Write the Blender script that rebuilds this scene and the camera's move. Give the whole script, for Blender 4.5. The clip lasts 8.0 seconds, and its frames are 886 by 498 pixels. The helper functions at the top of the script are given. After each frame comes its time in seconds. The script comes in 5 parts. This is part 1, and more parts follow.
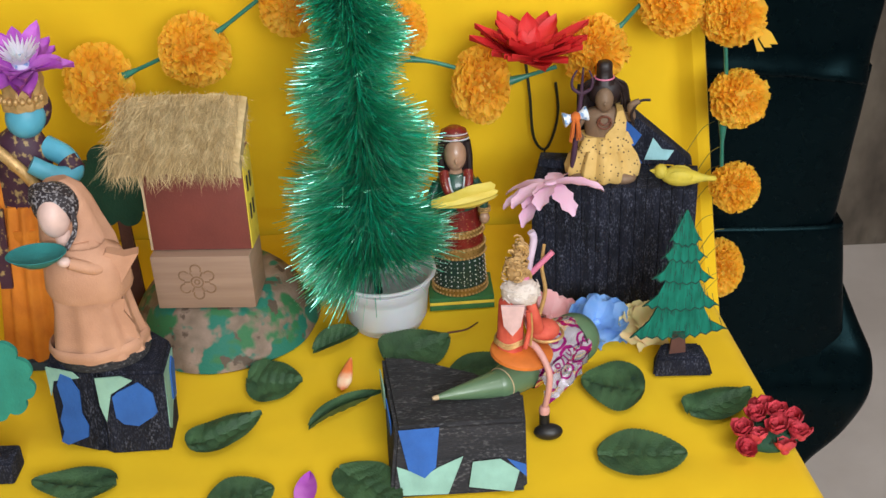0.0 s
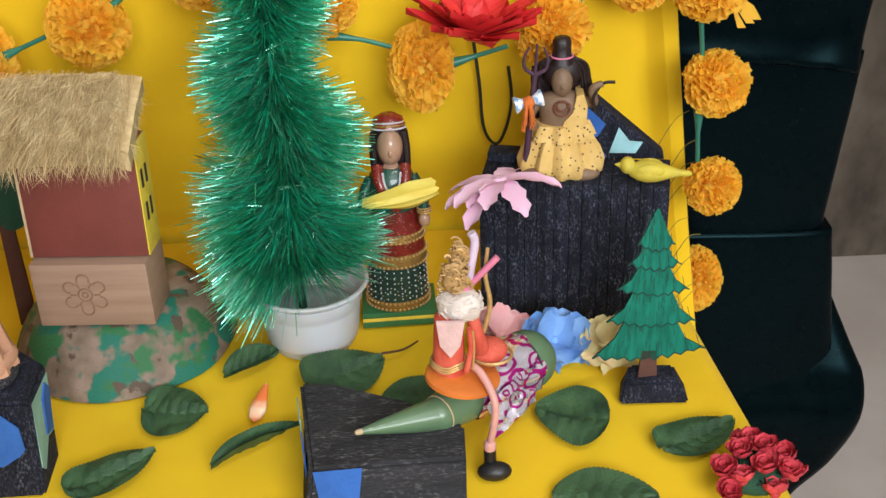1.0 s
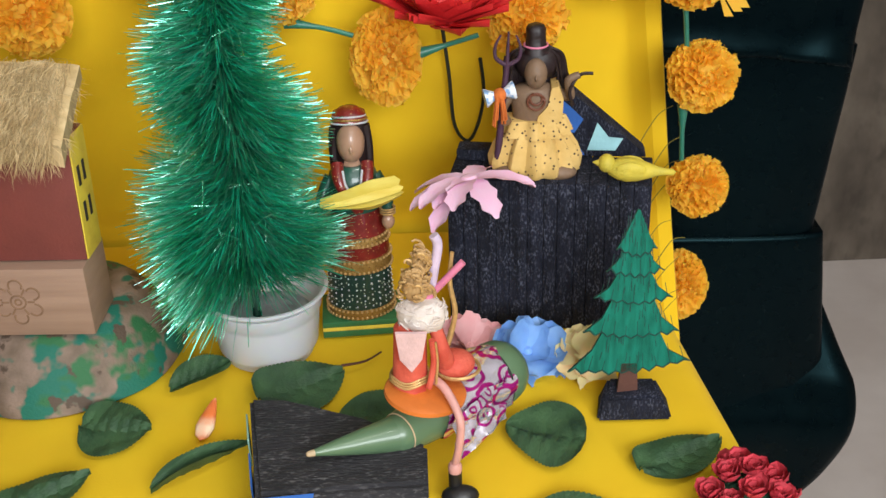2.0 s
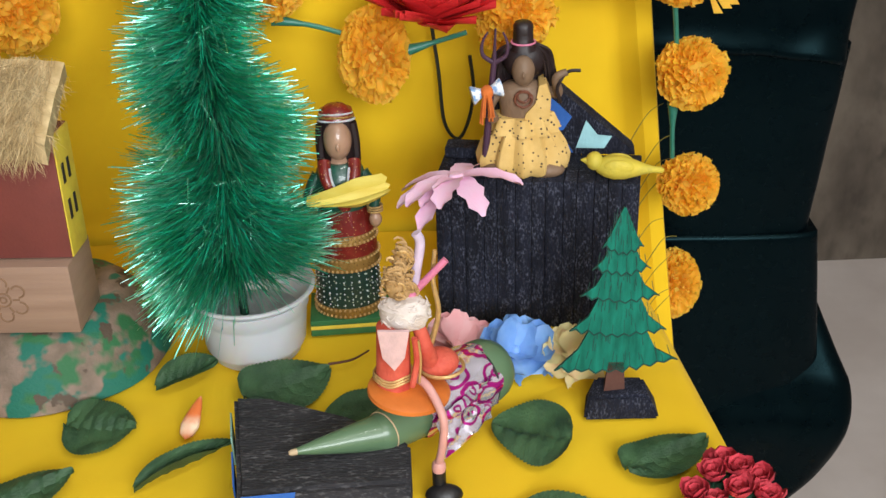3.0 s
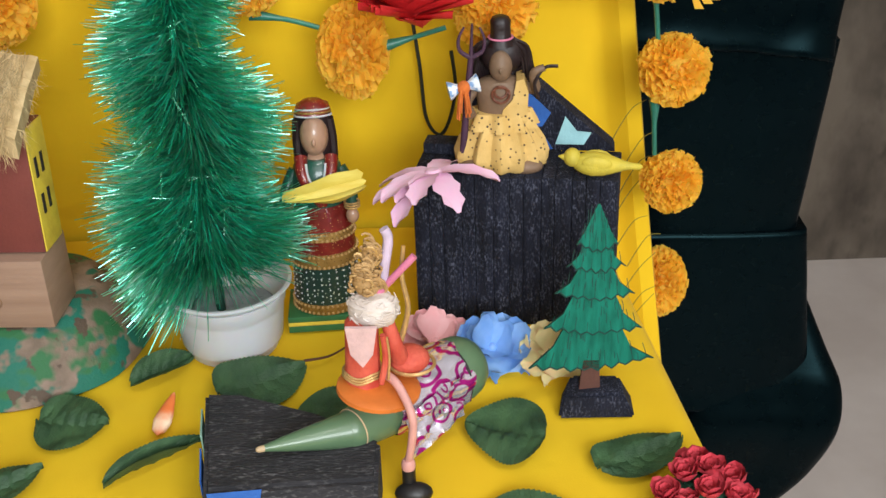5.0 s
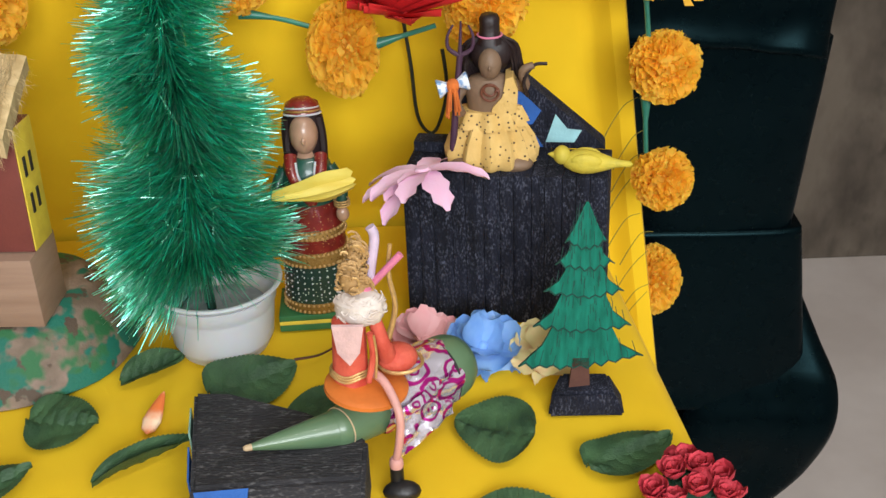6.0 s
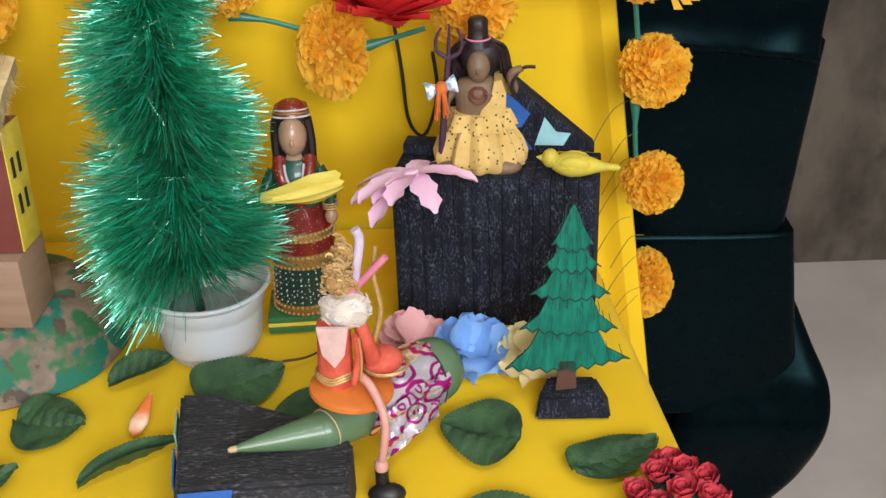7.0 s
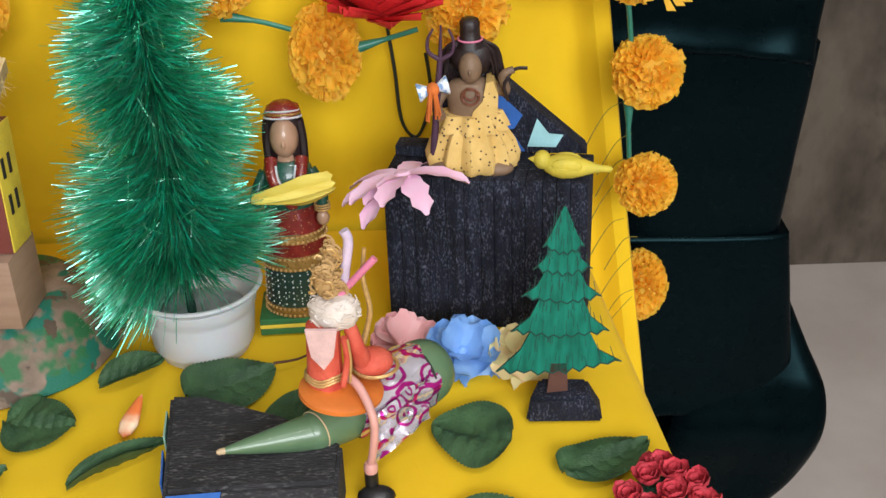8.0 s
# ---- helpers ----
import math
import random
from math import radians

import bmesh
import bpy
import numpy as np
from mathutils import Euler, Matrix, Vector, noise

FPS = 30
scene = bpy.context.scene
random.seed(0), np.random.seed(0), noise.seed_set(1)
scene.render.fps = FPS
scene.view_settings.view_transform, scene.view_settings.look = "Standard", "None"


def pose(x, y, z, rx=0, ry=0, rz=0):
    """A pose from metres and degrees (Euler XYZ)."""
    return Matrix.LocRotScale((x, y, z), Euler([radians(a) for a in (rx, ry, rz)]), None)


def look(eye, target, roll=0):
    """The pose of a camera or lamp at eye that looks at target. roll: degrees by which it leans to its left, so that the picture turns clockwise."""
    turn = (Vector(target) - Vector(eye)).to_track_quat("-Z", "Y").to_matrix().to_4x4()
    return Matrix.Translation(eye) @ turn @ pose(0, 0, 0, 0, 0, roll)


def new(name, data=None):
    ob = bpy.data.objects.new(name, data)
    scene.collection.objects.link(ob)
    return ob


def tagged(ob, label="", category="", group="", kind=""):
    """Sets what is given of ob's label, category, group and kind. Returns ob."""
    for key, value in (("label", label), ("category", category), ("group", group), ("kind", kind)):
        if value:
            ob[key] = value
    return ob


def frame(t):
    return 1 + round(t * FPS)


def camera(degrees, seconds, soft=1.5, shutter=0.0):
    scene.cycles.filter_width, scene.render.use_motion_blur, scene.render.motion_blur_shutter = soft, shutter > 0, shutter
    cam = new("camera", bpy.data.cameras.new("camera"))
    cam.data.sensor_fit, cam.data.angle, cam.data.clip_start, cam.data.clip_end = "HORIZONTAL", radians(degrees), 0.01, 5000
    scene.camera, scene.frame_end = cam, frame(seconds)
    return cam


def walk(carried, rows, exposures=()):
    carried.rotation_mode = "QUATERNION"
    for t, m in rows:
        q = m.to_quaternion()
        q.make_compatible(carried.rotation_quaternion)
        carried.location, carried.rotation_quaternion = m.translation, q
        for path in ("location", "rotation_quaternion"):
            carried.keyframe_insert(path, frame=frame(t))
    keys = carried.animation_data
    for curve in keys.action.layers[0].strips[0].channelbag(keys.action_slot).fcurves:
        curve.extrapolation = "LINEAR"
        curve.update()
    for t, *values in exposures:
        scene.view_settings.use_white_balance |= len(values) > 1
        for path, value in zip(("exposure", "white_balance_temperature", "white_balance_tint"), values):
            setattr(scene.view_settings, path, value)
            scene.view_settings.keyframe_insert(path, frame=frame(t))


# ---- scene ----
cam = camera(42.0, 8.0, soft=1.5)
# seconds, place, turn to the left, tilt up, lean
PATH = [
    (0.0, -0.2072, -0.9347, 0.6729, 0.994, -29.381, -2.817),
    (0.5, -0.1916, -0.8733, 0.6308, 0.396, -28.954, -2.524),
    (1.0, -0.1721, -0.7953, 0.5826, -0.424, -28.606, -2.234),
    (1.5, -0.1605, -0.7317, 0.5479, -1.428, -28.452, -1.681),
    (1.7, -0.1584, -0.7313, 0.5475, -1.373, -28.452, -1.702),
    (2.8, -0.1419, -0.7287, 0.5440, -0.954, -28.454, -1.861),
    (3.0, -0.1388, -0.7282, 0.5433, -0.877, -28.454, -1.890),
    (3.5, -0.1310, -0.7266, 0.5428, -0.639, -28.582, -1.963),
    (4.0, -0.1210, -0.7260, 0.5390, -0.403, -28.442, -1.927),
    (4.5, -0.1158, -0.7243, 0.5392, -0.325, -28.530, -1.842),
    (6.0, -0.0987, -0.7237, 0.5364, 0.036, -28.537, -2.255),
    (6.5, -0.0936, -0.7244, 0.5368, 0.094, -28.486, -2.198),
    (7.0, -0.0877, -0.7243, 0.5364, 0.128, -28.413, -2.075),
    (7.5, -0.0824, -0.7225, 0.5354, 0.269, -28.383, -2.143),
    (8.0, -0.0793, -0.7220, 0.5351, 0.248, -28.341, -2.052),
]


def held(x, y, z, turn, tilt, lean):
    return pose(0, 0, 0, 0, 0, turn) @ pose(0, 0, 0, 90 + tilt) @ pose(0, 0, 0, 0, 0, lean)


walk(cam, [(t, Matrix.Translation((x, y, z)) @ held(x, y, z, turn, tilt, lean)) for t, x, y, z, turn, tilt, lean in PATH],
     exposures=[(0.0, -0.16), (0.5, -0.11), (1.0, -0.06), (8.0, -0.07)])

# ---- light ----
world = bpy.data.worlds.new("world")
scene.world = world
world.use_nodes = True
sky = world.node_tree.nodes.new("ShaderNodeTexSky")
sky.sky_type, sky.sun_disc = "NISHITA", False
sky.sun_elevation, sky.sun_rotation = radians(40), radians(120)
world.node_tree.links.new(sky.outputs[0], world.node_tree.nodes["Background"].inputs[0])
world.node_tree.nodes["Background"].inputs[1].default_value = 0.1


def area_lamp(name, m, sx, sy, watts, colour):
    lamp = bpy.data.lights.new(name, "AREA")
    lamp.shape, lamp.size, lamp.size_y, lamp.energy, lamp.color = "RECTANGLE", sx, sy, watts, colour
    ob = new(name, lamp)
    ob.matrix_world = m
    return ob


# added lamps, sources unseen: daylight-toned behind the viewer, a thin one under the ceiling
area_lamp("added_front_light", look((0.42, -2.42, 1.18), (0.42, 0, 0.90)), 1.5, 0.94, 85, (0.94, 0.97, 1.0))
area_lamp("added_ceiling_light", look((0.45, -0.85, 1.76), (0.2, -0.4, 0)), 1.2, 0.06, 9, (1.0, 0.98, 0.94))


# ---- materials ----
def material(name, colour, rough=0.7, metal=0.0, other=None, scale=60.0, bump=0.15, grain=400.0, island=0.0, obj_random=0.0,
             sheen=0.0, spec=0.5, subsurface=0.0, mixlow=0.35, mixhigh=0.65, coat=0.0, stretch=(1, 1, 1)):
    mat = bpy.data.materials.new(name)
    mat.use_nodes = True
    nt = mat.node_tree
    bsdf = nt.nodes["Principled BSDF"]
    bsdf.inputs["Metallic"].default_value = metal
    bsdf.inputs["Specular IOR Level"].default_value = spec
    bsdf.inputs["Sheen Weight"].default_value = sheen
    bsdf.inputs["Coat Weight"].default_value = coat
    bsdf.inputs["Subsurface Weight"].default_value = subsurface
    bsdf.inputs["Subsurface Scale"].default_value = 0.004
    other = other or tuple(c * 0.78 for c in colour)
    tex = nt.nodes.new("ShaderNodeTexCoord")
    mapping = nt.nodes.new("ShaderNodeMapping")
    mapping.inputs["Scale"].default_value = stretch
    nt.links.new(tex.outputs["Object"], mapping.inputs[0])
    big = nt.nodes.new("ShaderNodeTexNoise")
    big.inputs["Scale"].default_value, big.inputs["Detail"].default_value = scale, 4
    nt.links.new(mapping.outputs[0], big.inputs["Vector"])
    ramp = nt.nodes.new("ShaderNodeValToRGB")
    ramp.color_ramp.elements[0].position, ramp.color_ramp.elements[1].position = mixlow, mixhigh
    ramp.color_ramp.elements[0].color, ramp.color_ramp.elements[1].color = (*other, 1), (*colour, 1)
    nt.links.new(big.outputs["Fac"], ramp.inputs[0])
    out = ramp.outputs[0]
    for amount, node, socket in ((island, "ShaderNodeNewGeometry", "Random Per Island"), (obj_random, "ShaderNodeObjectInfo", "Random")):
        if amount:
            src = nt.nodes.new(node)
            ran = nt.nodes.new("ShaderNodeMapRange")
            ran.inputs["To Min"].default_value, ran.inputs["To Max"].default_value = 1 - amount, 1 + amount * 0.6
            nt.links.new(src.outputs[socket], ran.inputs[0])
            hsv = nt.nodes.new("ShaderNodeHueSaturation")
            nt.links.new(ran.outputs[0], hsv.inputs["Value"])
            nt.links.new(out, hsv.inputs["Color"])
            out = hsv.outputs[0]
    nt.links.new(out, bsdf.inputs["Base Color"])
    fine = nt.nodes.new("ShaderNodeTexNoise")
    fine.inputs["Scale"].default_value, fine.inputs["Detail"].default_value = grain, 3
    nt.links.new(mapping.outputs[0], fine.inputs["Vector"])
    relief = nt.nodes.new("ShaderNodeBump")
    relief.inputs["Strength"].default_value, relief.inputs["Distance"].default_value = bump, 0.002
    nt.links.new(fine.outputs["Fac"], relief.inputs["Height"])
    nt.links.new(relief.outputs[0], bsdf.inputs["Normal"])
    rr = nt.nodes.new("ShaderNodeMapRange")
    rr.inputs["To Min"].default_value, rr.inputs["To Max"].default_value = rough * 0.85, min(1.0, rough * 1.15)
    nt.links.new(fine.outputs["Fac"], rr.inputs[0])
    nt.links.new(rr.outputs[0], bsdf.inputs["Roughness"])
    return mat


def spotted(mat, colour, scale, low, high, stretch=(1, 1, 1)):
    """Adds small spots of a colour to a material."""
    nt = mat.node_tree
    bsdf = nt.nodes["Principled BSDF"]
    src = bsdf.inputs["Base Color"].links[0].from_socket
    tex = nt.nodes.new("ShaderNodeTexCoord")
    cell = nt.nodes.new("ShaderNodeTexVoronoi")
    cell.inputs["Scale"].default_value = scale
    squash = nt.nodes.new("ShaderNodeMapping")
    squash.inputs["Scale"].default_value = stretch
    nt.links.new(tex.outputs["Object"], squash.inputs[0])
    nt.links.new(squash.outputs[0], cell.inputs["Vector"])
    ramp = nt.nodes.new("ShaderNodeValToRGB")
    ramp.color_ramp.elements[0].position, ramp.color_ramp.elements[1].position = low, high
    ramp.color_ramp.elements[0].color, ramp.color_ramp.elements[1].color = (1, 1, 1, 1), (0, 0, 0, 1)
    nt.links.new(cell.outputs["Distance"], ramp.inputs[0])
    mix = nt.nodes.new("ShaderNodeMix")
    mix.data_type = "RGBA"
    nt.links.new(ramp.outputs[0], mix.inputs["Factor"])
    nt.links.new(src, mix.inputs[6])
    mix.inputs[7].default_value = (*colour, 1)
    nt.links.new(mix.outputs[2], bsdf.inputs["Base Color"])
    return mat


def flecked(mat, colour, scale, stretch, low, high):
    """Adds uneven drawn-out flecks of a colour, thicker in some places than in others."""
    nt = mat.node_tree
    bsdf = nt.nodes["Principled BSDF"]
    src = bsdf.inputs["Base Color"].links[0].from_socket
    tex = nt.nodes.new("ShaderNodeTexCoord")
    squash = nt.nodes.new("ShaderNodeMapping")
    squash.inputs["Scale"].default_value = stretch
    nt.links.new(tex.outputs["Object"], squash.inputs[0])
    levels = []
    for size, detail, a, c in ((scale, 2.0, low, high), (scale * 0.16, 4.0, 0.36, 0.66)):
        cloud = nt.nodes.new("ShaderNodeTexNoise")
        cloud.inputs["Scale"].default_value, cloud.inputs["Detail"].default_value = size, detail
        nt.links.new(squash.outputs[0], cloud.inputs["Vector"])
        level = nt.nodes.new("ShaderNodeMapRange")
        level.inputs["From Min"].default_value, level.inputs["From Max"].default_value = a, c
        nt.links.new(cloud.outputs["Fac"], level.inputs[0])
        levels.append(level.outputs[0])
    times = nt.nodes.new("ShaderNodeMath")
    times.operation = "MULTIPLY"
    nt.links.new(levels[0], times.inputs[0])
    nt.links.new(levels[1], times.inputs[1])
    mix = nt.nodes.new("ShaderNodeMix")
    mix.data_type = "RGBA"
    nt.links.new(times.outputs[0], mix.inputs["Factor"])
    nt.links.new(src, mix.inputs[6])
    mix.inputs[7].default_value = (*colour, 1)
    nt.links.new(mix.outputs[2], bsdf.inputs["Base Color"])
    return mat


def ribbed(mat, scale, strength):
    """Adds soft upright ribs to a material's relief."""
    nt = mat.node_tree
    bsdf = nt.nodes["Principled BSDF"]
    before = bsdf.inputs["Normal"].links[0].from_node
    tex = nt.nodes.new("ShaderNodeTexCoord")
    wave = nt.nodes.new("ShaderNodeTexWave")
    wave.inputs["Scale"].default_value, wave.inputs["Distortion"].default_value = scale, 2.5
    wave.inputs["Detail"].default_value = 3
    nt.links.new(tex.outputs["Object"], wave.inputs["Vector"])
    relief = nt.nodes.new("ShaderNodeBump")
    relief.inputs["Strength"].default_value, relief.inputs["Distance"].default_value = strength, 0.002
    nt.links.new(wave.outputs["Fac"], relief.inputs["Height"])
    nt.links.new(relief.outputs[0], before.inputs["Normal"])
    return mat


YELLOW_CLOTH = material("yellow_cloth", (0.85, 0.555, 0.016), 0.8, other=(0.80, 0.505, 0.013), scale=9, bump=0.12, grain=900, sheen=0.04, spec=0.2)
FOAM_BLACK = flecked(material("black_sponge", (0.011, 0.013, 0.026), 0.9, other=(0.005, 0.006, 0.012), scale=45, bump=1.0, grain=600, spec=0.3,
                              stretch=(1, 1, 0.35)), (0.11, 0.12, 0.17), 700, (1, 1, 0.5), 0.50, 0.72)
FOAM_GREY = flecked(material("charcoal_sponge", (0.026, 0.025, 0.029), 0.9, other=(0.015, 0.015, 0.018), scale=70, bump=0.9, grain=550,
                             stretch=(0.3, 1, 1)), (0.13, 0.125, 0.13), 560, (0.4, 1, 1), 0.52, 0.70)
ribbed(FOAM_BLACK, 28, 0.45)
FELT_BLUE = material("blue_paper", (0.026, 0.125, 0.45), 0.8, scale=40, bump=0.3)
FELT_MINT = material("mint_paper", (0.29, 0.52, 0.43), 0.8, scale=40, bump=0.3)
FELT_CYAN = material("pale_cyan_paper", (0.35, 0.65, 0.70), 0.8, scale=40, bump=0.3)
MARIGOLD = material("marigold_paper", (0.98, 0.66, 0.085), 0.75, other=(0.97, 0.55, 0.04), scale=1.6, bump=0.1, grain=30, island=0.07, subsurface=0.25)
STEM = material("teal_plastic_stem", (0.03, 0.20, 0.14), 0.4, scale=80, bump=0.1)
RED_SILK = material("red_silk_petal", (0.72, 0.030, 0.032), 0.55, other=(0.60, 0.018, 0.022), scale=40, bump=0.25, island=0.15, subsurface=0.1)
PURPLE_SILK = material("purple_silk_petal", (0.42, 0.06, 0.50), 0.55, other=(0.62, 0.20, 0.66), scale=30, bump=0.2, island=0.15)
TINSEL = material("green_tinsel_foil", (0.26, 0.92, 0.70), 0.34, 1.0, other=(0.12, 0.76, 0.52), scale=25, bump=0.0, island=0.4, coat=0.5)
# paler copy of the foil: the tree's glints painted as strand colour
TINSEL_GLINT = material("mint_tinsel_glint", (0.62, 0.98, 0.86), 0.36, 1.0, other=(0.36, 0.92, 0.74), scale=25, bump=0.0, island=0.3, coat=0.6)
TINSEL_DEEP = material("deep_green_tinsel", (0.030, 0.60, 0.42), 0.3, 0.2, other=(0.018, 0.46, 0.31), scale=25, bump=0.0, island=0.5)
TINSEL.node_tree.nodes["Principled BSDF"].inputs["Coat Roughness"].default_value = 0.22
TINSEL_CORE = material("green_wire_core", (0.008, 0.06, 0.035), 0.6, scale=100)
CUP = material("white_plastic", (0.88, 0.89, 0.92), 0.35, other=(0.84, 0.86, 0.90), scale=20, bump=0.03, subsurface=0.2)
CUP_FILL = material("grey_sand", (0.55, 0.55, 0.56), 0.9, other=(0.38, 0.38, 0.40), scale=60, bump=0.6, grain=400)
THATCH = material("dry_straw", (0.74, 0.57, 0.31), 0.85, other=(0.54, 0.38, 0.18), scale=90, bump=0.5, grain=1200, island=0.35, stretch=(1, 1, 0.2))
RED_BROWN = material("red_brown_paint", (0.19, 0.042, 0.032), 0.65, other=(0.15, 0.034, 0.026), scale=18, bump=0.12)
HUT_YELLOW = material("yellow_paint", (0.78, 0.60, 0.06), 0.65, other=(0.66, 0.48, 0.05), scale=60, bump=0.2)
DARK_PAINT = material("dark_paint", (0.015, 0.013, 0.012), 0.7)
WOOD = material("pale_carved_wood", (0.37, 0.24, 0.17), 0.6, other=(0.29, 0.18, 0.125), scale=22, bump=0.2, grain=300, stretch=(0.4, 1, 6), mixlow=0.3, mixhigh=0.7)
WOOD_CUT = material("carved_groove", (0.26, 0.15, 0.085), 0.8)
BROWN_TRUNK = material("brown_foam", (0.10, 0.035, 0.022), 0.75, scale=80)
PINE = material("green_craft_foam", (0.010, 0.190, 0.132), 0.75, other=(0.006, 0.110, 0.075), scale=60, bump=0.4, grain=900, stretch=(3, 1, 0.6), spec=0.15)
PINE_EDGE = material("dark_green_ink", (0.006, 0.06, 0.045), 0.8)
TEAL_FOAM = material("teal_craft_foam", (0.022, 0.26, 0.20), 0.75, scale=45, bump=0.25)
DARK_GREEN = material("dark_green_felt", (0.012, 0.07, 0.035), 0.85, scale=45, bump=0.35)
LEAF = material("green_fabric_leaf", (0.054, 0.122, 0.050), 0.6, other=(0.026, 0.066, 0.030), scale=2.2, bump=0.5, grain=24, obj_random=0.15, spec=0.4)
VEHICLE = material("green_glazed_plastic", (0.115, 0.200, 0.110), 0.38, other=(0.098, 0.175, 0.092), scale=25, bump=0.03, coat=0.3)
TIP = material("pale_wood_tip", (0.62, 0.46, 0.28), 0.7)
ORANGE = material("orange_clay", (0.74, 0.20, 0.035), 0.5, scale=40, bump=0.1)
CORAL = material("coral_cloth", (0.66, 0.12, 0.075), 0.75, other=(0.52, 0.06, 0.035), scale=60, bump=0.4)
WHITE_FLUFF = material("white_cotton", (0.70, 0.63, 0.58), 0.9, other=(0.60, 0.50, 0.44), scale=90, bump=0.35, grain=300)
PINK_CLOTH = material("pale_pink_felt", (0.74, 0.50, 0.50), 0.85, scale=60, bump=0.3)
TAN_HAIR = material("tan_curled_hair", (0.50, 0.31, 0.13), 0.7, other=(0.38, 0.22, 0.08), scale=120, bump=0.5)
GOLD = material("gold_thread", (0.66, 0.42, 0.17), 0.45, 0.45, scale=200, bump=0.4)
PINK_SKIN = material("pink_plastic", (0.72, 0.36, 0.32), 0.5, scale=50, bump=0.08)
PINK_STRAW = material("pink_straw", (0.75, 0.22, 0.36), 0.4)
LILAC_STRAW = material("lilac_straw", (0.68, 0.55, 0.72), 0.4)
BLACK_SHOE = material("black_shoe", (0.012, 0.011, 0.012), 0.45)
PINK_FOAM = material("pink_petal_foam", (0.82, 0.48, 0.66), 0.75, other=(0.82, 0.55, 0.70), scale=35, bump=0.2, subsurface=0.1)
BLUE_FOAM = material("blue_petal_foam", (0.12, 0.28, 0.64), 0.6, other=(0.26, 0.45, 0.76), scale=30, bump=0.1, subsurface=0.1)
PALE_FOAM = material("yellow_orange_petal_foam", (0.86, 0.74, 0.38), 0.6, other=(0.88, 0.54, 0.32), scale=28, bump=0.1, subsurface=0.1, mixlow=0.25, mixhigh=0.5)
ROSE_FOAM = material("rose_petal_foam", (0.78, 0.34, 0.36), 0.6, other=(0.80, 0.52, 0.52), scale=28, bump=0.1)
BIRD = material("yellow_green_clay", (0.60, 0.47, 0.045), 0.65, other=(0.50, 0.41, 0.05), scale=60, bump=0.25, grain=500)
PETAL_YELLOW = material("yellow_petal", (0.76, 0.62, 0.13), 0.55, other=(0.68, 0.50, 0.06), scale=60, bump=0.2, stretch=(0.4, 1, 3))
DOLL_SKIN = material("brown_doll_paint", (0.44, 0.26, 0.17), 0.35, scale=40, bump=0.02, coat=0.3)
DOLL_HAIR = material("black_doll_paint", (0.016, 0.007, 0.008), 0.5)
DOLL_RED = material("red_gold_paint", (0.21, 0.016, 0.013), 0.35, other=(0.14, 0.010, 0.008), scale=120, coat=0.4)
spotted(DOLL_RED, (0.6, 0.4, 0.15), 380, 0.12, 0.2)
DOLL_GREEN = material("dark_green_paint", (0.012, 0.075, 0.05), 0.35, scale=60, coat=0.4)
DOLL_SKIRT = spotted(material("green_dotted_paint", (0.010, 0.040, 0.032), 0.35, scale=60, coat=0.4), (0.55, 0.60, 0.50), 300, 0.16, 0.22)
DOLL_GOLD = spotted(material("gold_band_paint", (0.42, 0.25, 0.07), 0.35, 0.6, scale=90, bump=0.6, grain=700), (0.05, 0.02, 0.01), 420, 0.15, 0.25)
GREEN_BASE = material("green_base_paint", (0.03, 0.16, 0.06), 0.45, scale=60)
GOD_SKIN = material("dusky_doll_clay", (0.21, 0.130, 0.078), 0.6, scale=60, bump=0.2)
GOD_CLOTH = spotted(material("spotted_yellow_cloth", (0.68, 0.46, 0.16), 0.8, other=(0.58, 0.37, 0.11), scale=50, bump=0.3), (0.05, 0.03, 0.02), 200, 0.17, 0.22)
BEADS = material("brown_beads", (0.16, 0.05, 0.025), 0.5, bump=0.8, grain=300)
PURPLE_DARK = material("dark_purple_clay", (0.060, 0.022, 0.050), 0.6)
DRUM_WHITE = material("white_blue_drum", (0.72, 0.78, 0.85), 0.5, other=(0.20, 0.36, 0.62), scale=160, mixlow=0.42, mixhigh=0.5)
ORANGE_THREAD = material("orange_thread", (0.66, 0.16, 0.025), 0.8, bump=0.6)
PEACH = material("peach_sari_cloth", (0.56, 0.30, 0.19), 0.8, other=(0.46, 0.235, 0.145), scale=30, bump=0.3, grain=700)
PALE_SKIN = material("pale_pink_doll", (0.78, 0.54, 0.48), 0.5, scale=40, bump=0.03)
DARK_BRAID = material("dark_braided_trim", (0.022, 0.016, 0.020), 0.7, other=(0.30, 0.28, 0.30), scale=420, mixlow=0.40, mixhigh=0.48)
TEAL_BOWL = material("teal_felt_bowl", (0.02, 0.20, 0.20), 0.8)
BLUE_SKIN = material("sky_blue_doll", (0.10, 0.42, 0.58), 0.5, scale=40, bump=0.03)
SAFFRON = material("saffron_cloth", (0.74, 0.24, 0.02), 0.8, other=(0.60, 0.17, 0.014), scale=40, bump=0.3)
MAROON = material("maroon_trim", (0.05, 0.015, 0.035), 0.6, other=(0.35, 0.24, 0.10), scale=160, mixlow=0.36, mixhigh=0.44)
NAVY = material("navy_base", (0.02, 0.045, 0.075), 0.6)
ROSE_RED = material("red_foam_rose", (0.62, 0.060, 0.085), 0.65, other=(0.50, 0.032, 0.050), scale=60, island=0.2)
FLAME = material("orange_white_petal", (0.85, 0.20, 0.05), 0.5, other=(0.90, 0.70, 0.50), scale=45)
WIRE = material("black_wire", (0.010, 0.016, 0.012), 0.5)
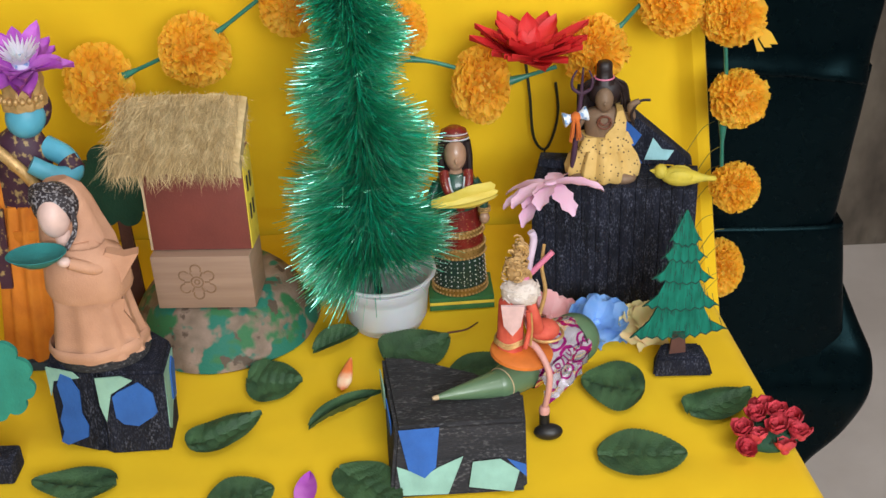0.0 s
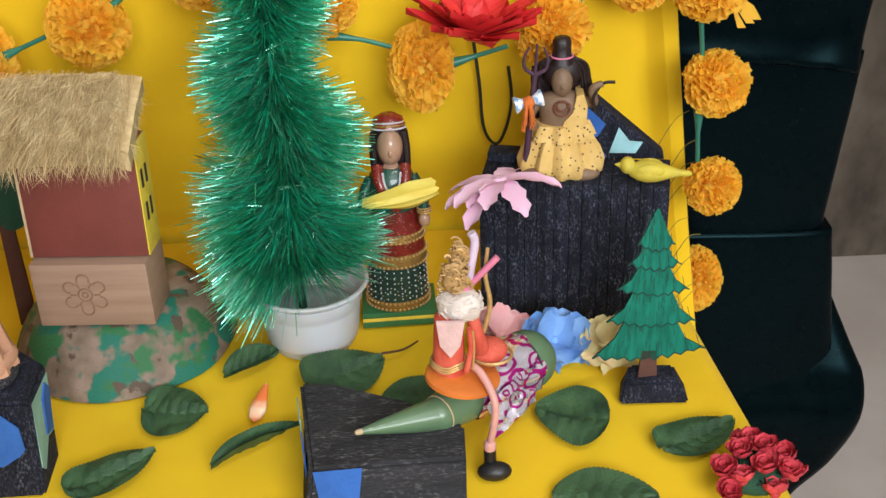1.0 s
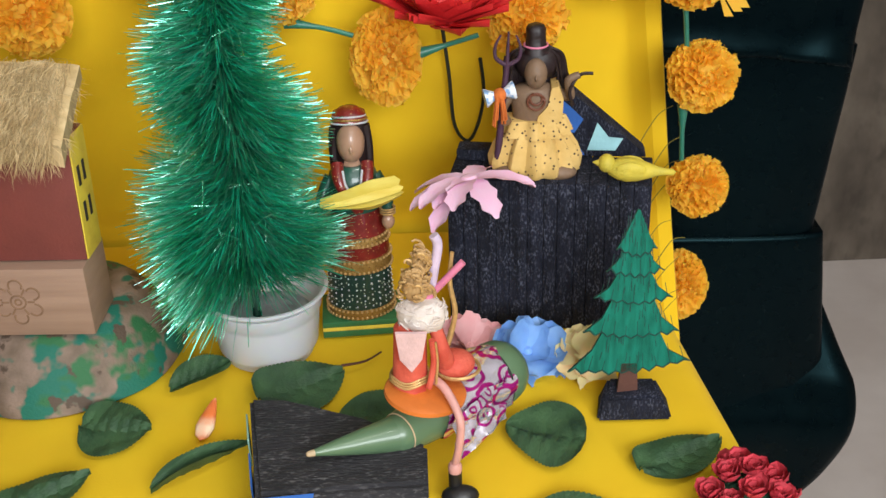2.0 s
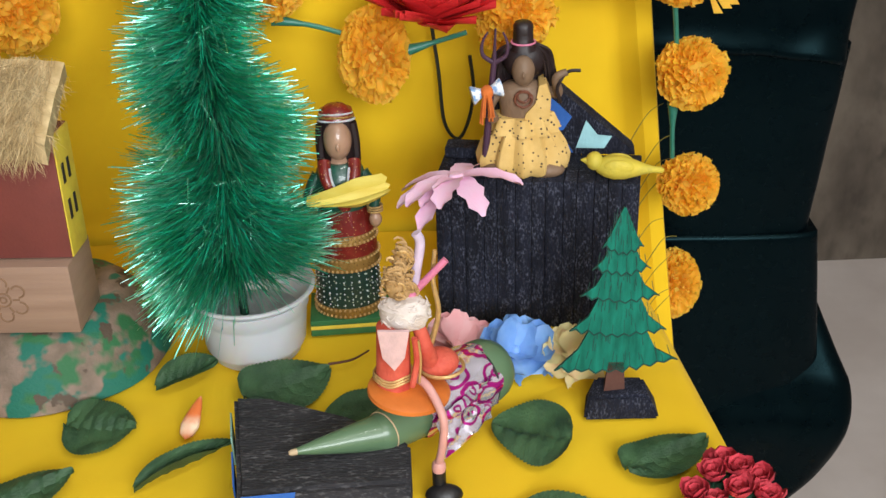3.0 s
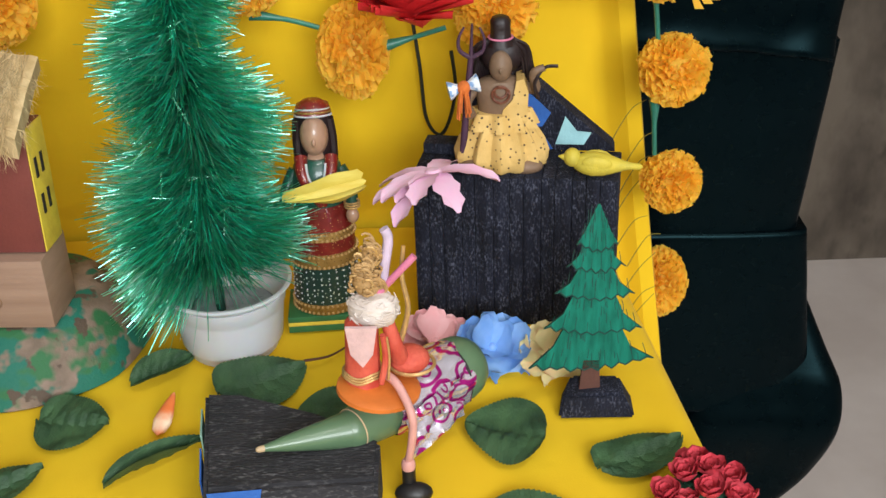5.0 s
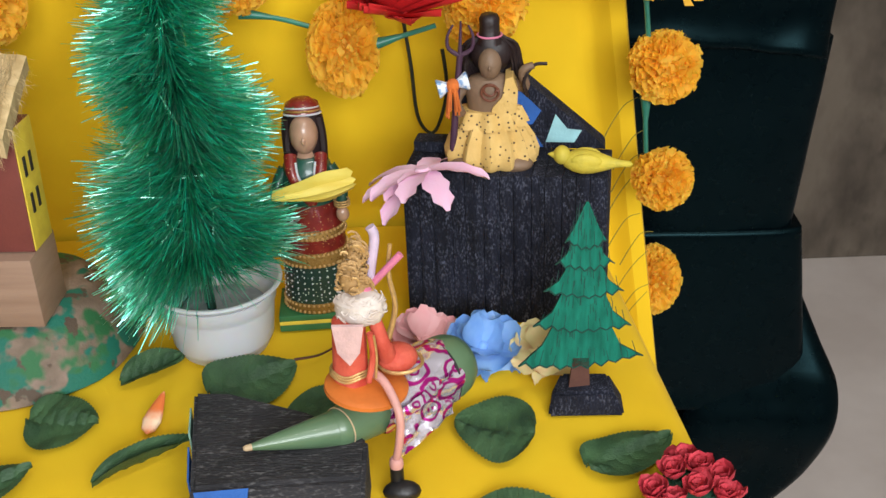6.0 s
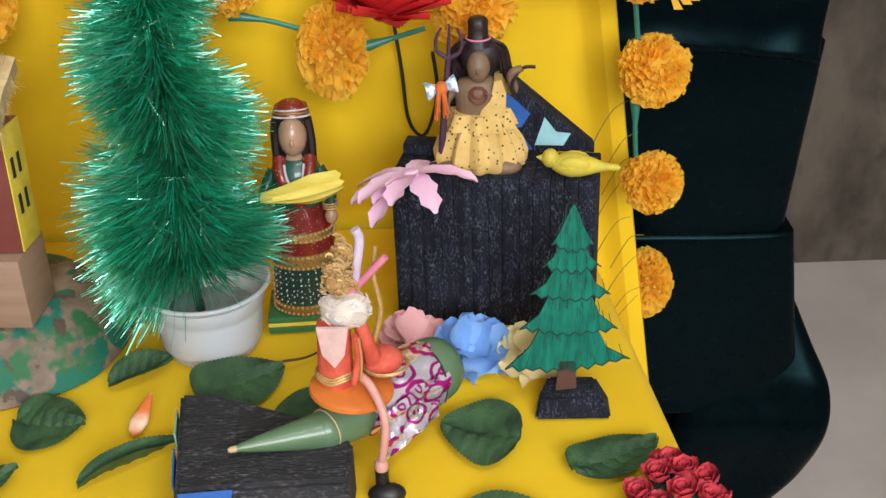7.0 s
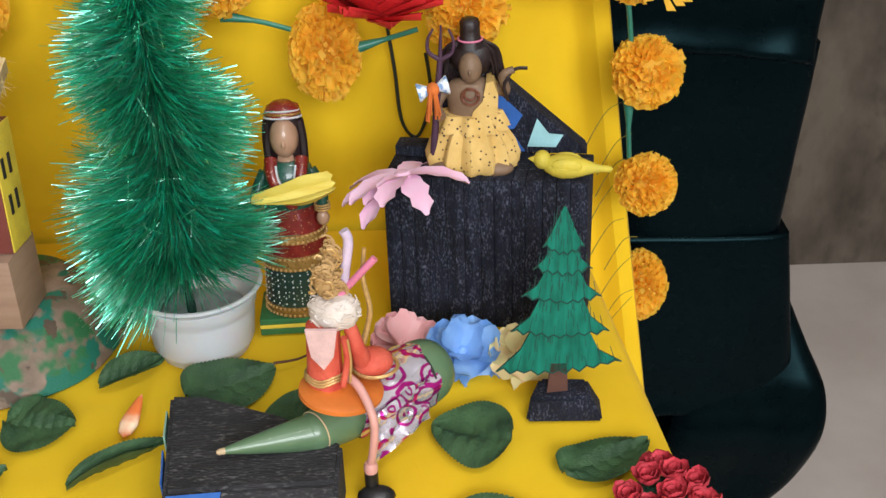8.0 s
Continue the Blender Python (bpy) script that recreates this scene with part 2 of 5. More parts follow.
SPRIG = material("dry_yellow_sprig", (0.26, 0.21, 0.03), 0.8)
SOFA = material("dark_teal_velvet", (0.0004, 0.0018, 0.0030), 0.28, other=(0.0002, 0.0010, 0.0018), scale=5, bump=0.04, grain=60, spec=0.115)
SOFA.node_tree.nodes["Principled BSDF"].inputs["Specular Tint"].default_value = (0.35, 0.85, 0.95, 1)
TAN_WALL = material("stained_tan_plaster", (0.140, 0.113, 0.086), 0.9, other=(0.055, 0.042, 0.031), scale=9, bump=0.5, grain=45, stretch=(1, 1, 0.55), mixlow=0.36, mixhigh=0.64)
flecked(TAN_WALL, (0.030, 0.023, 0.017), 34, (1, 1, 0.6), 0.52, 0.74)
ROOM_WALL = material("cream_room_paint", (0.46, 0.42, 0.36), 0.9, scale=3, bump=0.1)
BEIGE_FLOOR = material("beige_stone_floor", (0.66, 0.59, 0.55), 0.5, other=(0.56, 0.49, 0.45), scale=5, bump=0.03)
TABLE_WOOD = material("table_wood", (0.22, 0.12, 0.06), 0.5, scale=20)
CEILING_WHITE = material("ceiling_white", (0.78, 0.77, 0.74), 0.9, scale=4, bump=0.1)


def camouflage():
    mat = material("camouflage_paint", (0.28, 0.20, 0.155), 0.7, other=(0.16, 0.115, 0.08), scale=45, bump=0.3)
    nt = mat.node_tree
    bsdf = nt.nodes["Principled BSDF"]
    src = bsdf.inputs["Base Color"].links[0].from_socket
    tex = nt.nodes.new("ShaderNodeTexCoord")
    for scale, colour, low in ((34, (0.008, 0.140, 0.095), 0.53), (24, (0.025, 0.14, 0.050), 0.55), (60, (0.09, 0.06, 0.04), 0.62)):
        n = nt.nodes.new("ShaderNodeTexNoise")
        n.inputs["Scale"].default_value, n.inputs["Detail"].default_value = scale, 3
        nt.links.new(tex.outputs["Object"], n.inputs["Vector"])
        ramp = nt.nodes.new("ShaderNodeValToRGB")
        ramp.color_ramp.elements[0].position, ramp.color_ramp.elements[1].position = low, low + 0.05
        nt.links.new(n.outputs["Fac"], ramp.inputs[0])
        mix = nt.nodes.new("ShaderNodeMix")
        mix.data_type = "RGBA"
        nt.links.new(ramp.outputs[0], mix.inputs["Factor"])
        nt.links.new(src, mix.inputs[6])
        mix.inputs[7].default_value = (*colour, 1)
        src = mix.outputs[2]
    nt.links.new(src, bsdf.inputs["Base Color"])
    return mat


def wrapper_foil():
    """Silver foil printed with magenta loops."""
    mat = material("silver_foil", (0.84, 0.84, 0.88), 0.20, 0.75, scale=60, bump=0.3, grain=90)
    nt = mat.node_tree
    bsdf = nt.nodes["Principled BSDF"]
    tex = nt.nodes.new("ShaderNodeTexCoord")
    bend = nt.nodes.new("ShaderNodeTexNoise")
    bend.inputs["Scale"].default_value = 60
    warp = nt.nodes.new("ShaderNodeMix")
    warp.data_type = "VECTOR"
    warp.inputs["Factor"].default_value = 0.010
    nt.links.new(tex.outputs["Object"], bend.inputs["Vector"])
    nt.links.new(tex.outputs["Object"], warp.inputs[4])
    nt.links.new(bend.outputs["Color"], warp.inputs[5])
    cell = nt.nodes.new("ShaderNodeTexVoronoi")
    cell.inputs["Scale"].default_value = 62
    nt.links.new(warp.outputs[1], cell.inputs["Vector"])
    ramp = nt.nodes.new("ShaderNodeValToRGB")
    stops = ramp.color_ramp.elements
    stops[0].position, stops[1].position = 0.0, 0.62
    stops[0].color, stops[1].color = (0, 0, 0, 1), (0, 0, 0, 1)
    for at, level in ((0.10, 0), (0.13, 1), (0.21, 1), (0.24, 0), (0.40, 0), (0.43, 1), (0.55, 1), (0.58, 0)):
        stops.new(at).color = (level, level, level, 1)
    nt.links.new(cell.outputs["Distance"], ramp.inputs[0])
    mix = nt.nodes.new("ShaderNodeMix")
    mix.data_type = "RGBA"
    nt.links.new(ramp.outputs[0], mix.inputs["Factor"])
    mix.inputs[6].default_value, mix.inputs[7].default_value = (0.80, 0.76, 0.88, 1), (0.54, 0.02, 0.30, 1)
    nt.links.new(mix.outputs[2], bsdf.inputs["Base Color"])
    return mat


def translucent(mat, colour, share):
    """Lets part of the light through thin plastic or paper."""
    nt = mat.node_tree
    out, bsdf = nt.nodes["Material Output"], nt.nodes["Principled BSDF"]
    thin = nt.nodes.new("ShaderNodeBsdfTranslucent")
    thin.inputs[0].default_value = (*colour, 1)
    mix = nt.nodes.new("ShaderNodeMixShader")
    mix.inputs[0].default_value = share
    nt.links.new(bsdf.outputs[0], mix.inputs[1])
    nt.links.new(thin.outputs[0], mix.inputs[2])
    nt.links.new(mix.outputs[0], out.inputs[0])


translucent(CUP, (0.92, 0.93, 0.97), 0.5)
translucent(MARIGOLD, (1.0, 0.66, 0.06), 0.48)
translucent(TINSEL_DEEP, (0.04, 0.64, 0.43), 0.5)
CAMO = camouflage()
FOIL = wrapper_foil()


# ---- builders ----
class Build:
    """A mesh in the making: points, faces and a material index for each face."""

    def __init__(self):
        self.v, self.f, self.m = [], [], []

    def add(self, verts, faces, mat=0, m=None):
        n = len(self.v)
        self.v += [tuple((m @ Vector(p)) if m else p) for p in verts]
        self.f += [tuple(i + n for i in face) for face in faces]
        self.m += [mat] * len(faces)
        return self

    def take(self, bm, mat=0, m=None):
        bm.verts.index_update()
        self.add([v.co.copy() for v in bm.verts], [[v.index for v in f.verts] for f in bm.faces], mat, m)
        bm.free()
        return self


def box(size, bevel=0.001, seg=2):
    bm = bmesh.new()
    bmesh.ops.create_cube(bm, size=1)
    bmesh.ops.scale(bm, vec=size, verts=bm.verts)
    if bevel:
        bmesh.ops.bevel(bm, geom=list(bm.edges), offset=bevel, segments=seg, affect="EDGES", profile=0.6)
    return bm


def lathe(build, profile, seg=32, mat=0, m=None, sx=1.0, sy=1.0, folds=0, fold=0.0, caps=True):
    """Turns (radius, height) points round z; folds: a number of pleats of a relative depth."""
    v, f = [], []
    for r, z in profile:
        for k in range(seg):
            a = 2 * math.pi * k / seg
            w = 1 + (fold * math.sin(folds * a + 3 * math.sin(a)) if folds else 0)
            v.append((r * w * sx * math.cos(a), r * w * sy * math.sin(a), z))
    for j in range(len(profile) - 1):
        for k in range(seg):
            n = (k + 1) % seg
            f.append((j * seg + k, j * seg + n, (j + 1) * seg + n, (j + 1) * seg + k))
    if caps:
        f += [tuple(reversed(range(seg))), tuple(range((len(profile) - 1) * seg, len(profile) * seg))]
    return build.add(v, f, mat, m)


def ball(build, centre, radii, mat=0, seg=20, rings=12, m=None):
    prof = [(math.sin(math.pi * (j + 0.02) / (rings + 0.04)), -math.cos(math.pi * (j + 0.02) / (rings + 0.04))) for j in range(rings + 1)]
    place = Matrix.Translation(centre) @ Matrix.Diagonal((*radii, 1))
    return lathe(build, prof, seg, mat, (m @ place) if m else place)


def tube(build, points, radius, mat=0, seg=8, end=None, m=None):
    """A round rod along points; the radius goes from radius to end."""
    pts = [Vector(p) for p in points]
    v, f = [], []
    up = Vector((0.31, 0.22, 0.93))
    for i, p in enumerate(pts):
        d = (pts[min(i + 1, len(pts) - 1)] - pts[max(i - 1, 0)]).normalized()
        side = d.cross(up).normalized() if d.cross(up).length > 1e-4 else Vector((1, 0, 0))
        top = side.cross(d)
        r = radius + ((end if end is not None else radius) - radius) * i / max(1, len(pts) - 1)
        v += [p + r * (math.cos(2 * math.pi * k / seg) * side + math.sin(2 * math.pi * k / seg) * top) for k in range(seg)]
    for i in range(len(pts) - 1):
        for k in range(seg):
            n = (k + 1) % seg
            f.append((i * seg + k, i * seg + n, (i + 1) * seg + n, (i + 1) * seg + k))
    f += [tuple(reversed(range(seg))), tuple(range((len(pts) - 1) * seg, len(pts) * seg))]
    return build.add(v, f, mat, m)


def arc(points, n=8):
    """A smooth line through the points."""
    pts = [Vector(p) for p in points]
    out = []
    for i in range(len(pts) - 1):
        a, b, c, d = pts[max(i - 1, 0)], pts[i], pts[i + 1], pts[min(i + 2, len(pts) - 1)]
        for k in range(n):
            t = k / n
            out.append(0.5 * (2 * b + (c - a) * t + (2 * a - 5 * b + 4 * c - d) * t * t + (3 * b - 3 * c + d - a) * t ** 3))
    return out + [pts[-1]]


def plate(build, outline, thick, mat=0, m=None, edge=None):
    """A flat piece cut out along an outline in x and z, its front at y = 0, its back at y = thick."""
    n = len(outline)
    v = [(x, 0, z) for x, z in outline] + [(x, thick, z) for x, z in outline]
    sides = [(i, i + n, (i + 1) % n + n, (i + 1) % n) for i in range(n)]
    build.add(v, [tuple(range(n)), tuple(reversed(range(n, 2 * n)))], mat, m)
    build.add(v, sides, mat if edge is None else edge, m)
    return build


def mesh_of(name, build, mats, smooth=True):
    me = bpy.data.meshes.new(name)
    me.from_pydata([tuple(p) for p in build.v], [], build.f)
    for mat in mats:
        me.materials.append(mat)
    me.polygons.foreach_set("material_index", build.m)
    me.update()
    if smooth:
        me.shade_smooth()
        me.set_sharp_from_angle(angle=radians(42))
    return me


def part(name, build, mats, parent=None, label="", m=None, smooth=True):
    mats = mats if isinstance(mats, (list, tuple)) else [mats]
    ob = new(name, mesh_of(name, build, mats, smooth))
    if parent is not None:
        ob.parent = parent
    if m is not None:
        ob.matrix_basis = m
    return tagged(ob, label)


def thing(name, m, label, category, group="", kind=""):
    ob = new(name)
    ob.empty_display_size = 0.02
    ob.matrix_basis = m
    return tagged(ob, label, category, group, kind)


def whole(name, build, mats, label, category, m=None, group="", kind="", smooth=True):
    return tagged(part(name, build, mats, None, "", m, smooth), label, category, group, kind)


rng = random.Random(7)


# ---- the room ----
def slab(name, x0, x1, y0, y1, z0, z1, mat, label, category):
    b = Build().take(box((x1 - x0, y1 - y0, z1 - z0), 0.0))
    return whole(name, b, mat, label, category, pose((x0 + x1) / 2, (y0 + y1) / 2, (z0 + z1) / 2), kind="structure", smooth=False)


slab("floor", -2.3, 2.1, -2.6, 1.63, -0.85, -0.75, BEIGE_FLOOR, "beige smooth stone floor of the room", "floor")
slab("wall_north", -2.3, 2.1, 1.53, 1.63, -0.75, 1.85, TAN_WALL, "stained tan plaster wall behind the chair", "wall")
# unseen walls and ceiling, added to enclose the table and bounce soft light
slab("unseen_wall_east", 2.0, 2.1, -2.5, 1.53, -0.75, 1.85, ROOM_WALL, "unseen cream wall added to close the room", "wall")
slab("unseen_wall_west", -2.3, -2.2, -2.5, 1.53, -0.75, 1.85, ROOM_WALL, "unseen cream wall added to close the room", "wall")
# the opening is made up, to stand round the added front lamp
unseen_wall_south = thing("unseen_wall_south", pose(0, -2.55, 0.55), "unseen cream wall with an opening, added behind the viewer", "wall", kind="structure")
for x0, x1, z0, z1 in ((-2.3, -0.38, -0.75, 1.85), (1.22, 2.1, -0.75, 1.85), (-0.38, 1.22, -0.75, 0.66), (-0.38, 1.22, 1.70, 1.85)):
    part("wall_panel", Build().take(box((x1 - x0, 0.1, z1 - z0), 0)), ROOM_WALL, unseen_wall_south, m=pose((x0 + x1) / 2, 0, (z0 + z1) / 2 - 0.55), smooth=False)
slab("ceiling", -2.3, 2.1, -2.6, 1.63, 1.85, 1.95, CEILING_WHITE, "unseen white ceiling added to close the room", "ceiling")
# made-up fitting for the added ceiling light, out of view
b = Build()
b.take(box((1.3, 0.06, 0.04), 0.008))
whole("added_lamp_bar", b, CEILING_WHITE, "unseen white bar added under the ceiling at the overhead light", "lamp", pose(0.45, -0.85, 1.83))


# ---- table, its cloth and the backdrop ----
def wall_y(z):
    return 0.318 - 0.10 * max(z, 0.0)


def table_edge(y):
    return 0.0735 - 0.09 * y


def cloth_noise(x, y, s, amp):
    return amp * noise.noise((x * s, y * s, 0.3))


def sheet(rows):
    b = Build()
    n = len(rows[0])
    b.v = [p for row in rows for p in row]
    b.f = [(j * n + i, j * n + i + 1, (j + 1) * n + i + 1, (j + 1) * n + i) for j in range(len(rows) - 1) for i in range(n - 1)]
    b.m = [0] * len(b.f)
    return b


table = thing("table", pose(-0.45, -0.06, -0.75), "wooden table under a yellow cloth", "table")
part("tabletop", Build().take(box((1.0, 0.72, 0.03), 0.004)), TABLE_WOOD, table, m=pose(0, 0, 0.727))
for lx in (-0.45, 0.42):
    for ly in (-0.3, 0.3):
        part("leg", Build().take(box((0.05, 0.05, 0.712), 0.004)), TABLE_WOOD, table, m=pose(lx, ly, 0.356))

rows = []
for j in range(100):
    y = -0.46 + 0.775 * j / 99
    row = []
    for i in range(140):
        x = -1.02 + (table_edge(y) + 1.02) * i / 139
        z = -0.0012 + cloth_noise(x, y, 9, 0.0018) + cloth_noise(x + 4, y, 26, 0.0008) + cloth_noise(x * 0.5 + y, y * 2.2, 12, 0.0012)
        e = table_edge(y) - x
        row.append((x, y, z - (0.004 * (1 - e / 0.01) ** 2 if e < 0.01 else 0)))
    for k, (dx, dz) in enumerate(((0.004, -0.009), (0.006, -0.03), (0.008, -0.09), (0.006, -0.16), (0.01, -0.24))):
        row.append((table_edge(y) + dx + 0.004 * k * math.sin(y * 40) * 0.4, y, dz))
    rows.append(row)
whole("tablecloth", sheet(rows), YELLOW_CLOTH, "bright yellow cloth spread over the table", "tablecloth")

b = Build()
b.take(box((1.0, 0.02, 1.05), 0.003))
whole("backdrop_board", b, TABLE_WOOD, "wooden board that holds up the yellow backdrop", "board", pose(-0.47, 0.372, -0.22) )

rows = []
for j in range(90):
    z = -0.30 + 0.80 * j / 89
    right = 0.103 - 0.13 * z
    row = []
    for i in range(150):
        x = -1.0 + (right + 1.0) * i / 149
        e = right - x
        y = wall_y(z)
        y += -0.007 * math.exp(-((e - 0.016) / 0.008) ** 2) + 0.004 * math.exp(-((e - 0.034) / 0.010) ** 2)
        y += cloth_noise(x * 1.6, z * 0.5, 7, 0.006) + cloth_noise(x * 3, z, 14, 0.0012)
        if z < 0.03 and x < 0.05:
            y += 0.004
        row.append((x, y, z))
    row += [(right + 0.002, wall_y(z) + 0.004, z), (right - 0.002, wall_y(z) + 0.03, z), (right - 0.01, wall_y(z) + 0.045, z)]
    rows.append(row)
whole("backdrop_cloth", sheet(rows), YELLOW_CLOTH, "bright yellow cloth hung as a backdrop", "backdrop cloth")


# ---- the chair behind the table ----
chair = thing("armchair", pose(0.1008, 0.4939, -0.6469) @ Matrix.Scale(0.92, 4), "dark teal velvet armchair with horizontal seams in its back", "armchair")


def cushion(sx, sy, sz, bulge, taper=0.0, kick=0.0):
    """A soft block whose cover swells and rolls over at its lower hem."""
    b = Build()
    nx, nz = 40, 36
    v, f = [], []
    for side in (-1, 1):
        for j in range(nz + 1):
            for i in range(nx + 1):
                u, w = math.sin((i / nx - 0.5) * math.pi), math.sin((j / nz - 0.5) * math.pi)
                k = (1 - abs(u) ** 16) * (1 - abs(w) ** 50)
                sag = 0.003 * noise.noise((u * 2.2, w * 1.5, side + sx)) + 0.0012 * noise.noise((u * 5.0, w * 2.2, sx * 9)) * (1 - w)
                hem = -w - 0.72
                v.append((u * sx / 2 + taper * w, side * (sy / 2 * (0.80 + 0.20 * k ** 0.5) + bulge * (1 - u * u) * (1 - w * w)) + sag + (side - 1) / 2 * kick * max(0.0, hem) ** 2, w * sz / 2 + 0.0030 * noise.noise((u * 4, 3.0, sz)) * (1 - w)))
    n = (nx + 1) * (nz + 1)
    for s in (0, 1):
        for j in range(nz):
            for i in range(nx):
                q = [s * n + j * (nx + 1) + i, s * n + j * (nx + 1) + i + 1, s * n + (j + 1) * (nx + 1) + i + 1, s * n + (j + 1) * (nx + 1) + i]
                f.append(tuple(q if s == 0 else reversed(q)))
    ring = [i for i in range(nx + 1)] + [j * (nx + 1) + nx for j in range(1, nz + 1)]
    ring += [nz * (nx + 1) + i for i in range(nx - 1, -1, -1)] + [j * (nx + 1) for j in range(nz - 1, 0, -1)]
    for a in range(len(ring)):
        p, q = ring[a], ring[(a + 1) % len(ring)]
        f.append((p, p + n, q + n, q))
    b.add(v, f)
    return b


part("back_cushion", cushion(0.44, 0.10, 0.350, 0.003, kick=0.13), SOFA, chair, m=pose(0.019, -0.050, 1.042, 1, 6, 0))
part("back_cushion", cushion(0.43, 0.10, 0.270, 0.003, kick=0.09), SOFA, chair, m=pose(0.003, -0.040, 0.748, 1, 4.8, 0))
part("back_cushion", cushion(0.45, 0.10, 0.270, 0.004, taper=-0.020, kick=0.10), SOFA, chair, m=pose(0.012, -0.042, 0.4950, 1, 1.0, 0))
b = Build()
spine = arc([(0.172, 0.025, 0.630), (0.174, 0.018, 0.58), (0.182, 0.000, 0.52), (0.197, -0.022, 0.45), (0.212, -0.046, 0.385), (0.206, -0.060, 0.33), (0.182, -0.050, 0.26), (0.130, -0.04, 0.18), (0.10, -0.03, 0.06)], 8)
v, f, seg = [], [], 28
for i, p in enumerate(spine):
    t = i / (len(spine) - 1)
    rad = 0.030 + 0.050 * min(1, t * 2.2)
    for k in range(seg):
        g = 2 * math.pi * k / seg
        wide = 1.5 if math.cos(g) < 0 else 1.0
        v.append((p.x + wide * rad * math.cos(g), p.y + 0.62 * rad * math.copysign(abs(math.sin(g)) ** 0.3, math.sin(g)) - 0.30 * max(0.0, rad * math.cos(g)), p.z + 0.004 * noise.noise((p.x * 20, g, p.z * 9))))
for i in range(len(spine) - 1):
    f += [(i * seg + k, i * seg + (k + 1) % seg, (i + 1) * seg + (k + 1) % seg, (i + 1) * seg + k) for k in range(seg)]
b.add(v, f)
part("side_flank", b, SOFA, chair)
part("seat", cushion(0.42, 0.14, 0.42, 0.01), SOFA, chair, m=pose(-0.02, 0.16, 0.36, 90, 0, 0))
part("base", Build().take(box((0.30, 0.30, 0.427), 0.01)), SOFA, chair, m=pose(-0.05, 0.14, 0.1025))


# ---- garland ----
def marigold_mesh(name, seed, petals=190):
    """A pompon of ruffled crepe paper, of radius one."""
    r = random.Random(seed)
    b = Build()
    ball(b, (0, 0, 0), (0.72, 0.72, 0.72), seg=16, rings=10)
    for k in range(petals):
        z = 1 - 2 * (k + 0.5) / petals
        a = k * 2.39996 + r.uniform(-0.3, 0.3)
        q = math.sqrt(1 - z * z)
        d = Vector((q * math.cos(a), q * math.sin(a), z))
        side = d.cross(Vector((r.uniform(-1, 1), r.uniform(-1, 1), r.uniform(-1, 1)))).normalized()
        nor = d.cross(side)
        w, tip = r.uniform(0.45, 0.80), 0.98 + 0.09 * noise.noise(d * 2.2) + r.gauss(0, 0.035)
        lean, wave, ph, freq = r.uniform(-0.30, 0.30), r.uniform(0.035, 0.07), r.uniform(0, 6.28), r.uniform(5, 9)
        v = []
        for j, (rad, ww) in enumerate(((0.58, 0.4), (0.76, 0.8), (0.88, 1.0), (tip, 1.05))):
            for i in range(13):
                s = i / 6 - 1
                edge = r.uniform(-0.022, 0.022) - 0.06 * s * s if j == 3 else 0.0
                p = d * (rad + edge) + side * (s * w * ww * 0.5) + nor * (wave * j * 0.6 * math.sin(s * freq + ph) + lean * (rad - 0.58))
                v.append(tuple(p))
        b.add(v, [(j * 13 + i, j * 13 + i + 1, j * 13 + i + 14, j * 13 + i + 13) for j in range(3) for i in range(12)])
    return mesh_of(name, b, [MARIGOLD])


BLOOMS = [marigold_mesh("bloom", seed) for seed in (1, 2, 3)]


def marigold(x, z, rx, rz, which, y=None, turn=0):
    y = 0.226 if y is None else y
    m = thing("marigold", pose(x, y, z, 0, turn, 0), "orange-yellow ruffled paper marigold strung on a garland", "flower", "marigolds of the garland")
    bloom = new("bloom", BLOOMS[which % 3])
    tagged(bloom, kind="stuff")
    bloom.parent, bloom.matrix_basis = m, Matrix.Diagonal((rx, min(rx, 0.034), rz, 1)) @ pose(0, 0, 0, 40 * which, 70 * which, 25 * which)
    b = Build()
    lathe(b, [(0.0025, 0.0), (0.0045, 0.003), (0.0045, 0.006), (0.002, 0.008)], 10)
    part("calyx", b, STEM, m, m=pose(0, min(rx, 0.034) * 0.72, 0))
    return m


for i, (x, z, rx, rz) in enumerate(((-0.585, 0.238, 0.036, 0.046), (-0.478, 0.270, 0.038, 0.039), (-0.372, 0.318, 0.036, 0.032), (-0.262, 0.285, 0.030, 0.034),
                                    (-0.178, 0.219, 0.032, 0.042), (-0.058, 0.254, 0.036, 0.036), (0.020, 0.298, 0.036, 0.030))):
    marigold(x, z, rx, rz, i)
for i, (x, z, rx, rz) in enumerate(((0.082, 0.288, 0.033, 0.030), (0.0975, 0.193, 0.0315, 0.031), (0.1025, 0.086, 0.0285, 0.028), (0.124, -0.091, 0.030, 0.038))):
    marigold(x, z, rx, rz, i + 1, y=(0.21, 0.222, 0.222, 0.345)[i])


def stem(points, r0=0.0022, r1=0.0055):
    b = Build()
    pts = arc(points, 6)
    n = len(pts)
    tube(b, pts[: n * 2 // 3 + 1], r0, seg=8)
    tube(b, pts[n * 2 // 3 - 1:], r0, seg=10, end=r1)
    return whole("garland_stem", b, STEM, "teal green plastic stem joining the garland flowers", "stem", group="stems of the garland")


